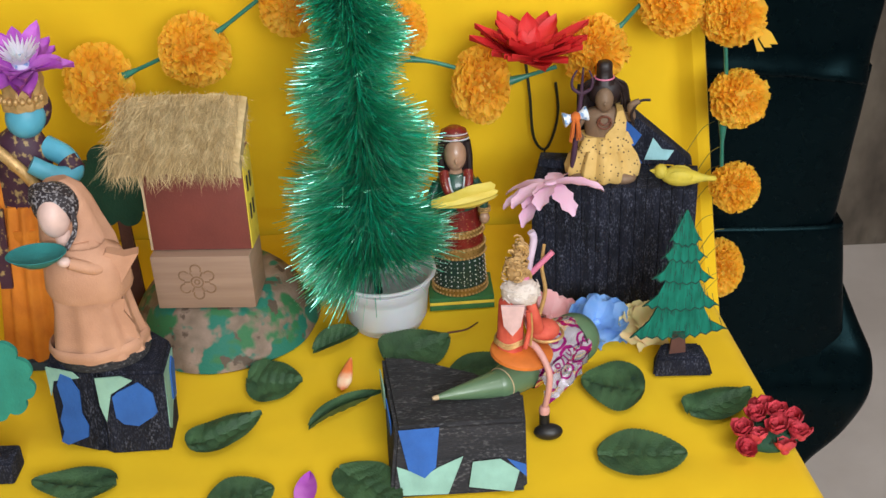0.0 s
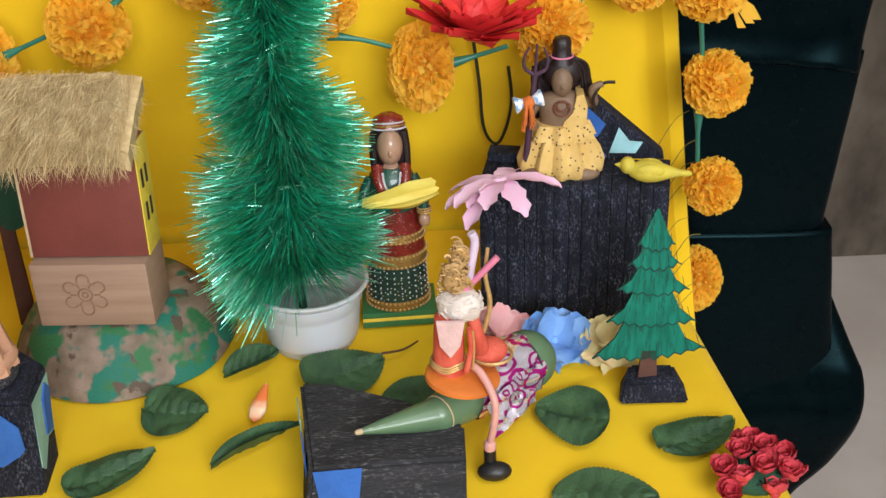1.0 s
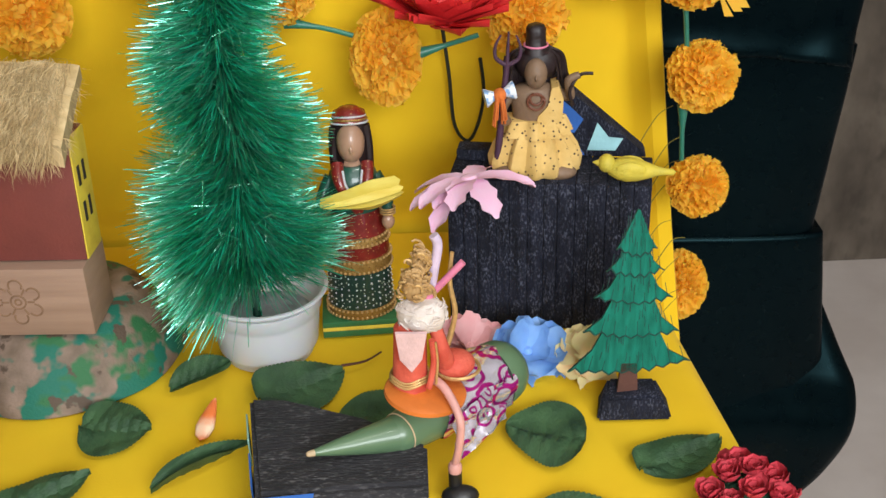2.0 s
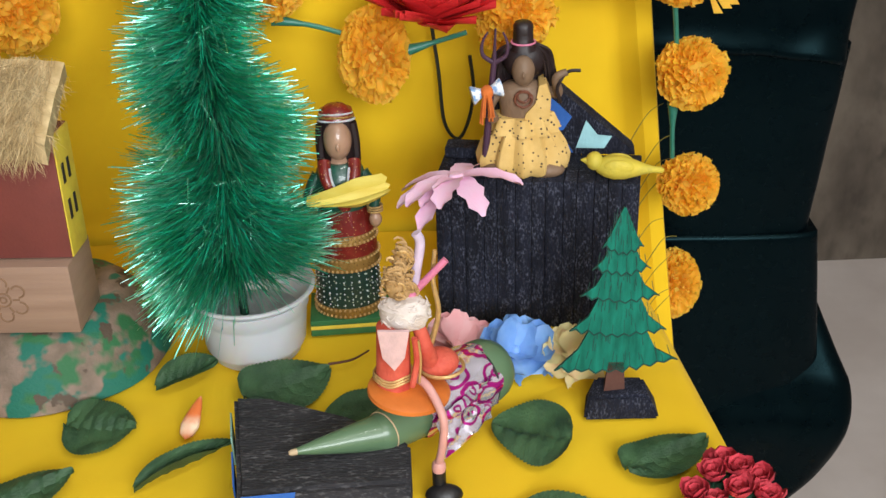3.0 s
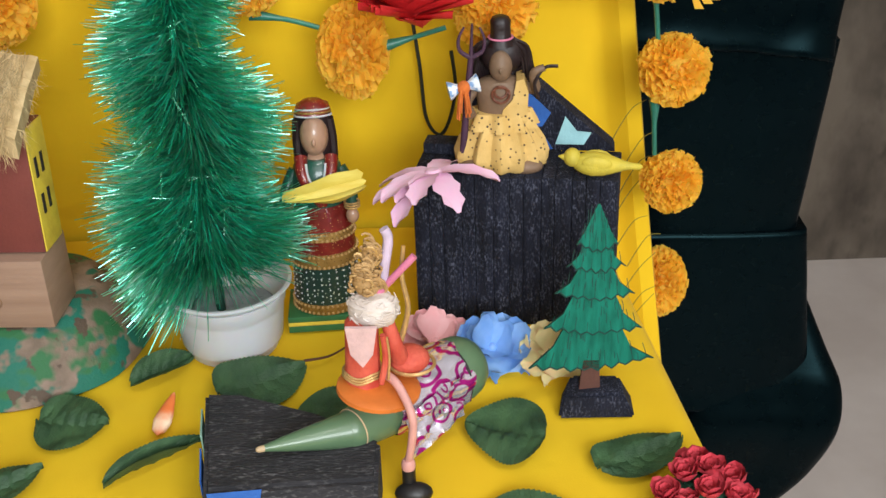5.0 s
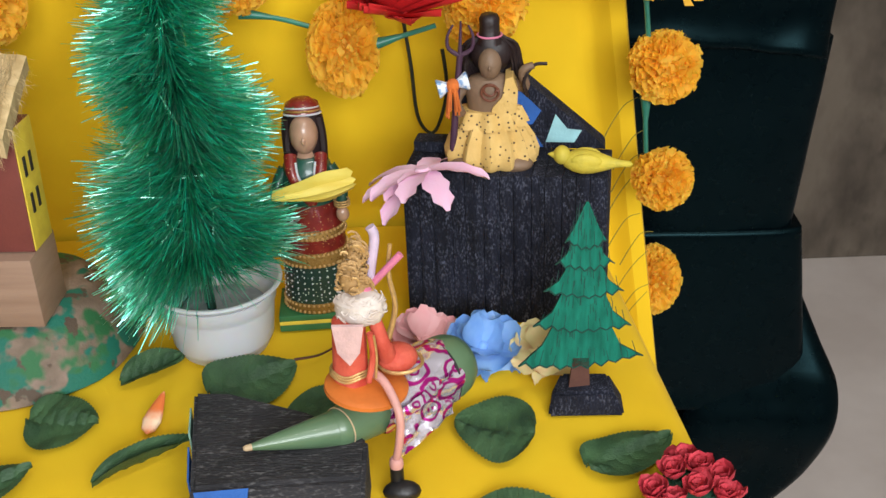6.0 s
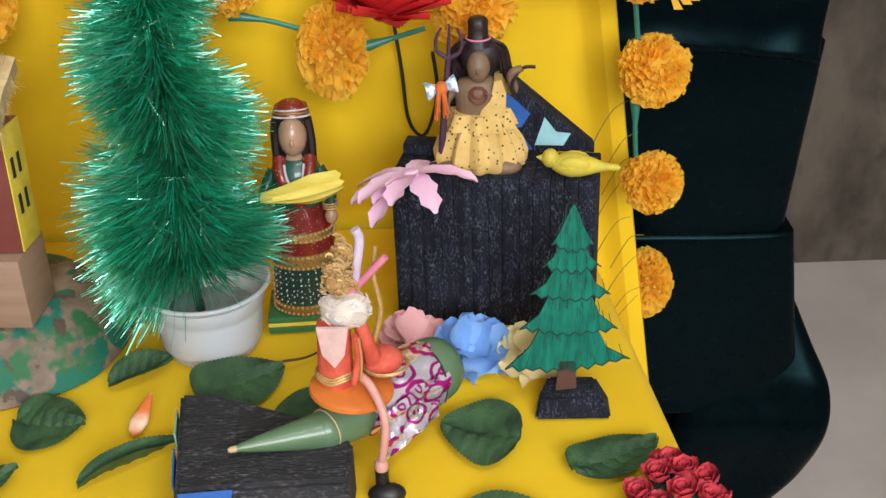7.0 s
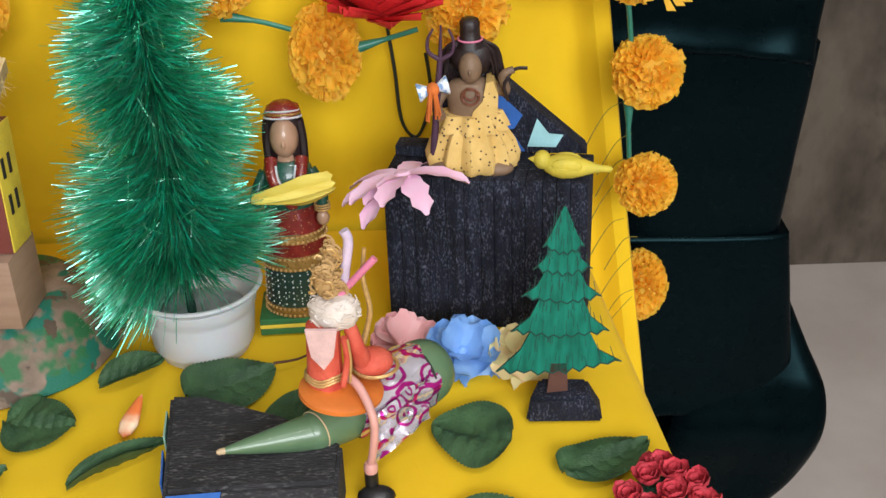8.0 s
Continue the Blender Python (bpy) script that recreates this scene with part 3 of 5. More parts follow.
for pts in (((-0.512, 0.224, 0.265), (-0.535, 0.222, 0.256), (-0.560, 0.222, 0.246)),
            ((-0.398, 0.225, 0.327), (-0.430, 0.222, 0.305), (-0.468, 0.220, 0.279)),
            ((-0.205, 0.224, 0.240), (-0.230, 0.223, 0.248), (-0.262, 0.223, 0.254)),
            ((-0.098, 0.222, 0.237), (-0.122, 0.220, 0.231), (-0.149, 0.219, 0.224)),
            ((-0.012, 0.224, 0.300), (-0.026, 0.222, 0.285), (-0.040, 0.222, 0.270)),
            ((0.083, 0.224, 0.218), (0.080, 0.222, 0.244), (0.077, 0.222, 0.268)),
            ((0.086, 0.224, 0.112), (0.084, 0.222, 0.138), (0.083, 0.222, 0.166)),
            ((-0.340, 0.224, 0.318), (-0.322, 0.223, 0.312), (-0.300, 0.223, 0.302))):
    stem(pts)
ribbon = thing("paper_ribbon", pose(0.098, 0.205, 0.280, 0, -25, 0) @ Matrix.Scale(0.85, 4), "yellow paper strips hanging below a marigold", "ribbon")
for dx in (-0.006, 0.004, 0.012):
    b = Build()
    plate(b, [(0, 0), (0.006, 0.002), (dx + 0.008, -0.022), (dx + 0.010, -0.040), (dx + 0.002, -0.036)], 0.0006)
    part("strip", b, MARIGOLD, ribbon, m=pose(0, 0.0008 * dx / 0.006, 0))


def petal_ring(b, count, length, width, rise, droop, mat=0, seed=0, point=0.75, m=None, notch=0.0, cup=0.25, lobes=0.0, blunt=0.0):
    """Petals round the z axis. rise: slope at the root, droop: fall towards the tip."""
    r = random.Random(seed)
    for k in range(count):
        a = 2 * math.pi * (k + r.uniform(-0.12, 0.12)) / count
        ln, rs = length * r.uniform(0.86, 1.08), rise + r.uniform(-0.12, 0.12)
        v, f = [], []
        ns, nw = 7, 4
        for j in range(ns + 1):
            t = j / ns
            w = width * (math.sin(math.pi * min(1, 0.12 + (0.88 - blunt) * t ** point)) ** 0.75) * (1 if t < 1 else 0.25 if blunt < 0.2 else 0.7)
            if lobes:
                w *= (1, 1, 1, 0.92 - lobes, 1.0, 0.80 - lobes, 1.0, 2.4)[j]
            for i in range(nw + 1):
                s = i / nw * 2 - 1
                pull = notch * ln * (abs(s) ** 2 if j == ns else 0) + (notch * ln * 0.4 * ((i + j) % 2) if notch and j >= ns - 1 else 0)
                x = t * ln - pull
                z = rs * x - droop * x * x / ln + cup * width * s * s * (0.4 + 0.6 * t)
                v.append((x * math.cos(a) - s * w * math.sin(a) * 0.5, x * math.sin(a) + s * w * math.cos(a) * 0.5, z))
        for j in range(ns):
            for i in range(nw):
                q = j * (nw + 1) + i
                f.append((q, q + 1, q + nw + 2, q + nw + 1))
        b.add(v, f, mat, m)
    return b


def petalled(name, m, label, rings, mat, heart, heart_mat=None, **more):
    """A flower whose petals are parts of their own. rings: count, length, width, rise, droop, seed."""
    ob = thing(name, m, label, "flower")
    for count, length, width, rise, droop, seed in rings:
        r = random.Random(seed)
        for k in range(count):
            b = Build()
            petal_ring(b, 1, length * r.uniform(0.86, 1.1), width, rise + r.uniform(-0.12, 0.12), droop, seed=seed * 50 + k, **more)
            part("petal", b, mat, ob, m=pose(0, 0, 0, 0, 0, 360 * (k + r.uniform(-0.2, 0.2)) / count + 11 * seed))
    b = Build()
    lathe(b, heart, 14)
    part("heart", b, heart_mat or mat, ob)
    return ob


petalled("red_flower", pose(-0.128, 0.199, 0.253, 2, 3, 0) @ Matrix.Diagonal((1.12, 1.05, 0.86, 1)), "large red silk flower with pointed overlapping petals on the garland",
         ((15, 0.054, 0.024, 0.42, -0.02, 3), (13, 0.047, 0.023, 0.78, 0.08, 4), (10, 0.036, 0.020, 1.15, 0.15, 5), (7, 0.022, 0.014, 1.6, 0.2, 6)), RED_SILK,
         [(0.002, -0.003), (0.011, 0.001), (0.011, 0.010), (0.003, 0.014)], point=1.2, cup=0.30)
b = Build()
tube(b, arc([(-0.127, 0.283, 0.225), (-0.122, 0.284, 0.18), (-0.118, 0.286, 0.13), (-0.106, 0.287, 0.112), (-0.096, 0.286, 0.128), (-0.090, 0.285, 0.160), (-0.093, 0.284, 0.195)], 8), 0.0017, seg=6)
tube(b, arc([(-0.104, 0.287, 0.113), (-0.110, 0.288, 0.09), (-0.114, 0.29, 0.05)], 6), 0.0010, seg=5)
whole("wire_loop", b, WIRE, "thin black wire loop hanging before the backdrop", "wire")


# ---- tinsel tree in its cup ----
def tinsel_tree():
    tree = thing("tinsel_tree", pose(-0.300, 0.108, 0), "tall green shiny tinsel tree standing in a white plastic cup", "tinsel tree")
    r = random.Random(11)
    axis = arc([(0.007, 0.0, 0.004), (0.002, 0.0, 0.10), (0.001, 0.0, 0.22), (-0.003, 0.0, 0.34), (-0.006, 0, 0.46)], 10)
    b = Build()
    tube(b, axis, 0.004, seg=8)
    part("core_wire", b, TINSEL_CORE, tree)

    def lobe(z, a):
        return 0.5 + 0.5 * math.cos(a - math.pi + 2 * math.pi * (z - 0.150) / 0.118)

    def reach(z, a):
        base = 0.086 - 0.050 * max(0, z - 0.13) / 0.30
        return base * (0.66 + 0.38 * lobe(z, a) ** 0.7)

    # the strands: deep green, mid green, and pale ones with glints put into their colour
    for half, count in ((0, 5600), (1, 8600), (2, 8000)):
        b = Build()
        for k in range(count):
            a = r.uniform(0, 2 * math.pi)
            west = 0.5 - 0.5 * math.cos(a + 0.3)
            # more pale strands low down paint in the brighter lit foot
            z = 0.104 - 0.038 * west + 0.37 * r.random() ** (1.1, 1.1, 1.5)[half]
            if r.random() < 0.45:
                a = math.pi - 2 * math.pi * (z - 0.150) / 0.118 + r.gauss(0, 1.0)
                west = 0.5 - 0.5 * math.cos(a + 0.3)
            i = min(len(axis) - 2, int((z - 0.004) / 0.456 * (len(axis) - 1)))
            p = axis[i] + (axis[i + 1] - axis[i]) * r.random()
            p = Vector((p.x, p.y, z))
            ln = reach(z, a) * r.uniform(0.72, 1.06)
            low = max(0.0, 0.135 - z) / 0.06 * (0.05 + 0.95 * west ** 2)
            slope = r.gauss(0.03, 0.15) - 0.75 * low + 0.22 * max(0.0, 0.150 - z) / 0.05 * (1 - west) ** 1.5
            if half and r.random() < 0.14:
                # the drooping skirt on the side away from the doll
                a, z = r.gauss(3.40, 0.42), r.uniform(0.086, 0.135)
                p, ln, slope = Vector((p.x, p.y, z)), r.uniform(0.058, 0.084), -abs(r.gauss(0.50, 0.20))
            d = Vector((math.cos(a), math.sin(a), slope)).normalized()
            if half == 2 and r.random() < 0.13 and z > 0.12:
                # a glint-coloured strand turned at random across the brush
                p = p + d * ln * r.uniform(0.45, 0.68)
                d = (d * 0.45 + Vector((r.gauss(0, 0.7), r.gauss(0, 0.7), r.gauss(0.1, 0.8)))).normalized()
                ln = min(ln, r.uniform(0.016, 0.030))
            wide = (r.uniform(0.00028, 0.00056), r.uniform(0.00034, 0.00068), r.uniform(0.00022, 0.00058))[half]
            side = d.cross(Vector((r.uniform(-1, 1), r.uniform(-1, 1), r.uniform(-1, 1)))).normalized()
            over = side.cross(d)
            sag = Vector((r.gauss(0, 0.05), r.gauss(0, 0.05), r.gauss(-0.05, 0.07))) * ln
            turn, rate = r.uniform(0, 6.28), r.uniform(-1.0, 1.0)
            v = []
            for m in range(4):
                t = m / 3
                c = p + d * ln * t + sag * t * t
                c.z = max(c.z, 0.022)
                e = (side * math.cos(turn + rate * t) + over * math.sin(turn + rate * t)) * wide * (1.0 if m < 3 else 0.6)
                v += [c - e, c + e]
            b.add(v, [(2 * m, 2 * m + 1, 2 * m + 3, 2 * m + 2) for m in range(3)])
        tagged(part("tinsel", b, (TINSEL_DEEP, TINSEL, TINSEL_GLINT)[half], tree, "thin shiny green foil strands", smooth=False), kind="stuff")
    return tree


tinsel_tree()
cup = thing("plastic_cup", pose(-0.288, 0.109, 0.0), "small white plastic cup used as a tree pot", "cup")
b = Build()
lathe(b, [(0.034, 0.0), (0.0375, 0.0015), (0.0385, 0.006), (0.0405, 0.008), (0.0425, 0.012), (0.0455, 0.040), (0.0460, 0.044), (0.0475, 0.046),
          (0.0485, 0.056), (0.0470, 0.056), (0.0455, 0.046), (0.0435, 0.040), (0.0405, 0.013), (0.034, 0.004)], 48)
part("body", b, CUP, cup)
b = Build()
lathe(b, [(0.0475, 0.0565), (0.0500, 0.060), (0.0530, 0.063), (0.0545, 0.0625), (0.0540, 0.0645), (0.0515, 0.0645), (0.0485, 0.0605), (0.0465, 0.0565), (0.0475, 0.0565)], 48, caps=False)
part("rim", b, CUP, cup)
b = Build()
lathe(b, [(0.0, 0.036), (0.020, 0.037), (0.034, 0.0365), (0.0405, 0.035), (0.038, 0.028), (0.0, 0.028)], 40, folds=5, fold=0.01)
part("filling", b, CUP_FILL, cup, "grey sandy filling")


# ---- hut on its mound ----
b = Build()
lathe(b, [(0.0, 0.0), (0.0965, 0.0), (0.0985, 0.002), (0.0965, 0.008), (0.0915, 0.020), (0.0850, 0.032), (0.0770, 0.043), (0.0680, 0.052), (0.060, 0.0565), (0.0, 0.057)], 56, folds=5, fold=0.012)
whole("mound", b, CAMO, "upturned bowl painted in green and brown camouflage", "mound", pose(-0.464, 0.122, 0) @ Matrix.Diagonal((1.03, 1.03, 1, 1)))

hut = thing("hut", pose(-0.4635, 0.092, 0.0575, 0, 0, -3), "toy hut of painted blocks with a straw thatched roof", "toy hut")
base = part("wood_block", Build().take(box((0.100, 0.054, 0.060), 0.0015)), WOOD, hut, "pale carved wooden block", m=pose(0, -0.009, 0.030))
b = Build()


def groove(b, pts, r=0.0008, m=None):
    tube(b, pts, r, seg=6, m=m)


def ring_pts(cx, cz, rx, rz, a0=0, a1=360, n=16):
    return [(cx + rx * math.cos(radians(a0 + (a1 - a0) * i / n)), 0, cz + rz * math.sin(radians(a0 + (a1 - a0) * i / n))) for i in range(n + 1)]


for rad in (0.0025, 0.0060):
    groove(b, ring_pts(0, 0, rad, rad))
for k in range(6):
    a = 30 + 60 * k
    cx, cz = 0.0145 * math.cos(radians(a)), 0.0145 * math.sin(radians(a))
    groove(b, ring_pts(cx, cz, 0.0052, 0.0052, a - 120, a + 120))
    groove(b, [(0.0075 * math.cos(radians(a + 30)), 0, 0.0075 * math.sin(radians(a + 30))), (0.013 * math.cos(radians(a + 30)), 0, 0.013 * math.sin(radians(a + 30)))])
part("carved_flower", b, WOOD_CUT, base, "flower pattern carved into the wood", m=pose(-0.006, -0.0272, 0.001))
body = part("hut_body", Build().take(box((0.100, 0.036, 0.100), 0.001)), [RED_BROWN], hut, "red-brown painted hut front", m=pose(0.0005, -0.004, 0.1105, -3, 0, 0))
part("side_wall", Build().take(box((0.0012, 0.0348, 0.099), 0.0003)), HUT_YELLOW, hut, "yellow painted side wall", m=pose(0.0512, -0.004, 0.1105, -3, 0, 0))
part("side_wall", Build().take(box((0.0012, 0.0348, 0.099), 0.0003)), HUT_YELLOW, hut, "yellow painted side wall", m=pose(-0.0502, -0.004, 0.1105, -3, 0, 0))
part("edge_trim", Build().take(box((0.0022, 0.0012, 0.096), 0.0003)), TIP, hut, "cream painted edge", m=pose(-0.0490, -0.0232, 0.1105, -3, 0, 0))
for wy in (-0.024, -0.012):
    for wz in (0.098, 0.128):
        part("window", Build().take(box((0.0008, 0.0045, 0.016), 0.0002)), DARK_PAINT, hut, "small dark painted window", m=pose(0.0522, wy + 0.012, wz, -3, 0, 0))


def thatch():
    r = random.Random(5)
    b = Build()
    v = []
    nx, ny = 24, 10
    for side in (0, 1):
        for j in range(ny + 1):
            for i in range(nx + 1):
                u, t = i / nx, j / ny
                w = 0.060
                x = -w + 2 * w * u - 0.004 * t
                y = -0.048 + 0.080 * t
                z = 0.160 + 0.037 * t ** 0.9 + (0.014 * (1 - side)) * (1 - 0.2 * t) + 0.0022 * noise.noise((x * 60, y * 60, side)) - 0.004 * abs(2 * u - 1) ** 4
                v.append((x, y, z))
    n = (nx + 1) * (ny + 1)
    f = []
    for s in (0, 1):
        for j in range(ny):
            for i in range(nx):
                q = [s * n + j * (nx + 1) + i, s * n + j * (nx + 1) + i + 1, s * n + (j + 1) * (nx + 1) + i + 1, s * n + (j + 1) * (nx + 1) + i]
                f.append(tuple(q if s == 0 else reversed(q)))
    ring = [i for i in range(nx + 1)] + [j * (nx + 1) + nx for j in range(1, ny + 1)] + [ny * (nx + 1) + i for i in range(nx - 1, -1, -1)] + [j * (nx + 1) for j in range(ny - 1, 0, -1)]
    for a in range(len(ring)):
        f.append((ring[a], ring[a] + n, ring[(a + 1) % len(ring)] + n, ring[(a + 1) % len(ring)]))
    b.add(v, f)
    b.v = [(x - 0.0035, y, z - 0.004) for x, y, z in b.v]
    roof = part("thatch", b, THATCH, hut, "straw thatched roof")
    b = Build()
    for k in range(5400):
        u, t = r.uniform(-1, 1), r.random()
        w = 0.060
        p = Vector((u * w - 0.006 - 0.004 * t, -0.049 + 0.081 * t, 0.1755 + 0.035 * t ** 0.9 + r.uniform(-0.002, 0.003) - 0.004 * abs(u) ** 4))
        d = Vector((r.gauss(0, 0.28), -1, -0.46 + r.gauss(0, 0.10)))
        ln = r.uniform(0.012, 0.040)
        if k % 9 == 0:
            p = Vector((u * 0.060 - 0.006, -0.049, r.uniform(0.160, 0.174)))
            d = Vector((r.gauss(0, 0.45), -0.35 + r.gauss(0, 0.2), -1))
            ln = r.uniform(0.006, 0.022)
        elif k % 3 == 0:
            d = Vector((r.gauss(0, 1.0), -r.uniform(0.1, 1), 0.0))
            d.z = 0.44 * d.y + r.gauss(0.02, 0.05)
            ln = r.uniform(0.010, 0.030)
        elif k % 14 == 0:
            sgn = 1 if u > 0 else -1
            p = Vector((sgn * 0.058 - 0.004 * t, -0.045 + 0.074 * t, 0.168 + 0.032 * t))
            d = Vector((sgn * 0.25, r.gauss(0, 0.6), -1 + r.gauss(0, 0.5)))
            ln = r.uniform(0.006, 0.020)
        d.normalize()
        s = d.cross(Vector((r.uniform(-1, 1), r.uniform(-1, 1), r.uniform(-1, 1)))).normalized() * r.uniform(0.00013, 0.00028)
        mid = p + d * ln * 0.5 + Vector((r.gauss(0, 0.0012), 0, r.gauss(0, 0.0008)))
        tip = p + d * ln + Vector((r.gauss(0, 0.003), 0, -abs(r.gauss(0, 0.002))))
        b.add([p - s, p + s, mid + s, mid - s, tip], [(0, 1, 2, 3), (3, 2, 4)])
    b.v = [(x - 0.0035, y, z - 0.004) for x, y, z in b.v]
    tagged(part("straw", b, THATCH, roof, "loose straw fibres", smooth=False), kind="stuff")


thatch()


# ---- painted wooden doll ----
def wooden_doll():
    b = Build()
    b.take(box((0.070, 0.050, 0.0065), 0.0008), 6, pose(0, 0.0, 0.0033))
    b.take(box((0.0705, 0.0505, 0.0035), 0.0006), 7, pose(0, 0.0, 0.0083))
    b.take(box((0.070, 0.050, 0.0055), 0.0008), 6, pose(0, 0.0, 0.0128))
    z0 = 0.0155
    bands = (([(0.0285, 0), (0.0295, 0.002), (0.0292, 0.010)], 4), ([(0.0288, 0.010), (0.0275, 0.045)], 3), ([(0.0284, 0.045), (0.0288, 0.048), (0.0280, 0.058)], 4),
             ([(0.0272, 0.058), (0.0268, 0.070)], 1), ([(0.0272, 0.070), (0.0262, 0.078)], 4), ([(0.0258, 0.078), (0.0235, 0.092), (0.0225, 0.100)], 1),
             ([(0.0222, 0.100), (0.0220, 0.112), (0.0220, 0.122), (0.0195, 0.132), (0.012, 0.139)], 2), ([(0.0090, 0.137), (0.0085, 0.148)], 0))
    for prof, mat in bands:
        lathe(b, [(r, z + z0) for r, z in prof], 36, mat, sy=0.86)
    ball(b, (0, -0.002, z0 + 0.159), (0.0118, 0.0148, 0.0178), 0)
    ball(b, (0, -0.0160, z0 + 0.1575), (0.0020, 0.0026, 0.0038), 0, seg=12, rings=8)
    for s in (-1, 1):
        tube(b, arc([(s * 0.0128, 0.002, z0 + 0.172), (s * 0.0145, 0.002, z0 + 0.155), (s * 0.0142, 0.001, z0 + 0.134)], 5), 0.0040, 5, seg=8)
        tube(b, arc([(s * 0.018, 0, z0 + 0.128), (s * 0.0265, -0.006, z0 + 0.112), (s * 0.0265, -0.020, z0 + 0.100)], 6), 0.0060, 2, seg=12, end=0.0048)
        ball(b, (s * 0.0270, -0.022, z0 + 0.094), (0.0055, 0.005, 0.007), 0, seg=10, rings=8)
    # dark hair with a parting, red veil on top, jewelled bands
    lathe(b, [(0.0138, 0.138), (0.0142, 0.155), (0.0145, 0.168), (0.0138, 0.176), (0.010, 0.183)], 28, 5, pose(0, 0.0052, z0, 0, 0, 0), sy=0.84)
    lathe(b, [(0.0146, 0.178), (0.0128, 0.183), (0.0080, 0.187), (0.002, 0.1885)], 28, 1, pose(0, 0.0030, z0, 0, 0, 0), sy=0.92)
    lathe(b, [(0.0150, 0.135), (0.0153, 0.160), (0.0148, 0.176), (0.0132, 0.182)], 28, 1, pose(0, 0.0085, z0, 0, 0, 0), sy=0.72)
    for zz, rr, mm, th in ((0.1745, 0.0150, 8, 0.0009), (0.1772, 0.0144, 4, 0.0010), (0.1798, 0.0135, 8, 0.0008)):
        tube(b, [(rr * math.cos(radians(10 * i)), 0.0036 + rr * 0.90 * math.sin(radians(10 * i)), z0 + zz - 0.003 * math.sin(radians(10 * i))) for i in range(37)], th, mm, seg=6)
    for rr, zz, count in ((0.0300, 0.0025, 44), (0.0298, 0.0085, 44), (0.0290, 0.0465, 44), (0.0287, 0.0565, 44), (0.0277, 0.0715, 40), (0.0268, 0.0770, 40)):
        for k in range(count):
            g = 2 * math.pi * k / count
            ball(b, (rr * math.cos(g), rr * 0.86 * math.sin(g), z0 + zz), (0.0014, 0.0014, 0.0014), 9, seg=6, rings=4)
    for k in range(26):
        g = 2 * math.pi * k / 26
        for h in range(6):
            rr = 0.0289 - 0.0013 * h / 6
            ball(b, (rr * math.cos(g), rr * 0.86 * math.sin(g), z0 + 0.0135 + 0.0055 * h), (0.0007, 0.0007, 0.0009), 8, seg=6, rings=4)
    # draped red front and white-edged shawl
    for s in (-1, 1):
        tube(b, arc([(s * 0.0125, -0.006, z0 + 0.141), (s * 0.0115, -0.0165, z0 + 0.131), (s * 0.0060, -0.0200, z0 + 0.118), (0.003, -0.0205, z0 + 0.104)], 6), 0.0056, 1, seg=12, end=0.0040)
        tube(b, arc([(s * 0.0080, -0.0150, z0 + 0.139), (s * 0.0060, -0.0215, z0 + 0.128), (0.0030, -0.0245, z0 + 0.114)], 6), 0.0010, 8, seg=6)
    for s in (-1, 1):
        for h in range(3):
            tube(b, [(s * 0.0270 + 0.0062 * math.cos(radians(30 * i)), -0.020 + 0.0058 * math.sin(radians(30 * i)), z0 + 0.1015 + 0.0022 * h) for i in range(13)], 0.0008, 9, seg=5)
    whole("wooden_doll", b, [DOLL_SKIN, DOLL_RED, DOLL_GREEN, DOLL_SKIRT, DOLL_GOLD, DOLL_HAIR, GREEN_BASE, HUT_YELLOW, CUP, GOLD],
          "painted wooden doll in red and green on a green base", "doll", pose(-0.2090, 0.150, 0, 0, 0, 3))


wooden_doll()
b = Build()
v, f = [], []
for j in range(13):
    t = j / 12
    w = 0.0128 * min(1.0, 0.25 + 1.25 * t) * (1 - 0.28 * max(0, t - 0.7) / 0.3)
    for i in range(9):
        s = i / 8 * 2 - 1
        v.append((t * 0.066 + (0.003 * (i % 2) - 0.004 * s * s if j == 12 else 0), -0.010 * (1 - s * s) - 0.0010 * math.cos(s * 14), s * w + 0.012 * t * t - 0.004 * t + 0))
f = [(j * 9 + i, j * 9 + i + 1, (j + 1) * 9 + i + 1, (j + 1) * 9 + i) for j in range(12) for i in range(8)]
b.add(v, f)
b.add([(x, y + 0.0012, z) for x, y, z in v], [tuple(reversed(q)) for q in f])
whole("yellow_petal", b, PETAL_YELLOW, "ribbed yellow petal held in the wooden doll's arm", "petal", pose(-0.235, 0.119, 0.134, 0, -3, 2))


# ---- black sponge box with the seated figure ----
BOX = pose(-0.131, 0.142, 0, 0, 0, -11.5)
stand = thing("sponge_box", BOX, "black ribbed sponge box used as a rock", "box")
cuts = [0.0]
for share in [rng.uniform(0.7, 1.3) for k in range(13)]:
    cuts.append(cuts[-1] + share)
for i in range(13):
    x0, x1 = 0.169 * cuts[i] / cuts[-1], 0.169 * cuts[i + 1] / cuts[-1]
    d = rng.uniform(-0.0010, 0.0010)
    h = 0.139 + rng.uniform(-0.0010, 0.0010) + 0.003 * i / 13
    part("sponge_strip", Build().take(box((x1 - x0 - 0.0001, 0.060, h), 0.0015), 0, pose((x0 + x1) / 2, 0.030 + d, h / 2)), FOAM_BLACK, stand)
# a low step of the same sponge at the back corner
b = Build().take(box((0.055, 0.020, 0.010), 0.002))
whole("sponge_scrap", b, FOAM_BLACK, "small strip of black sponge on the box", "sponge", BOX @ pose(0.030, 0.048, 0.1455))


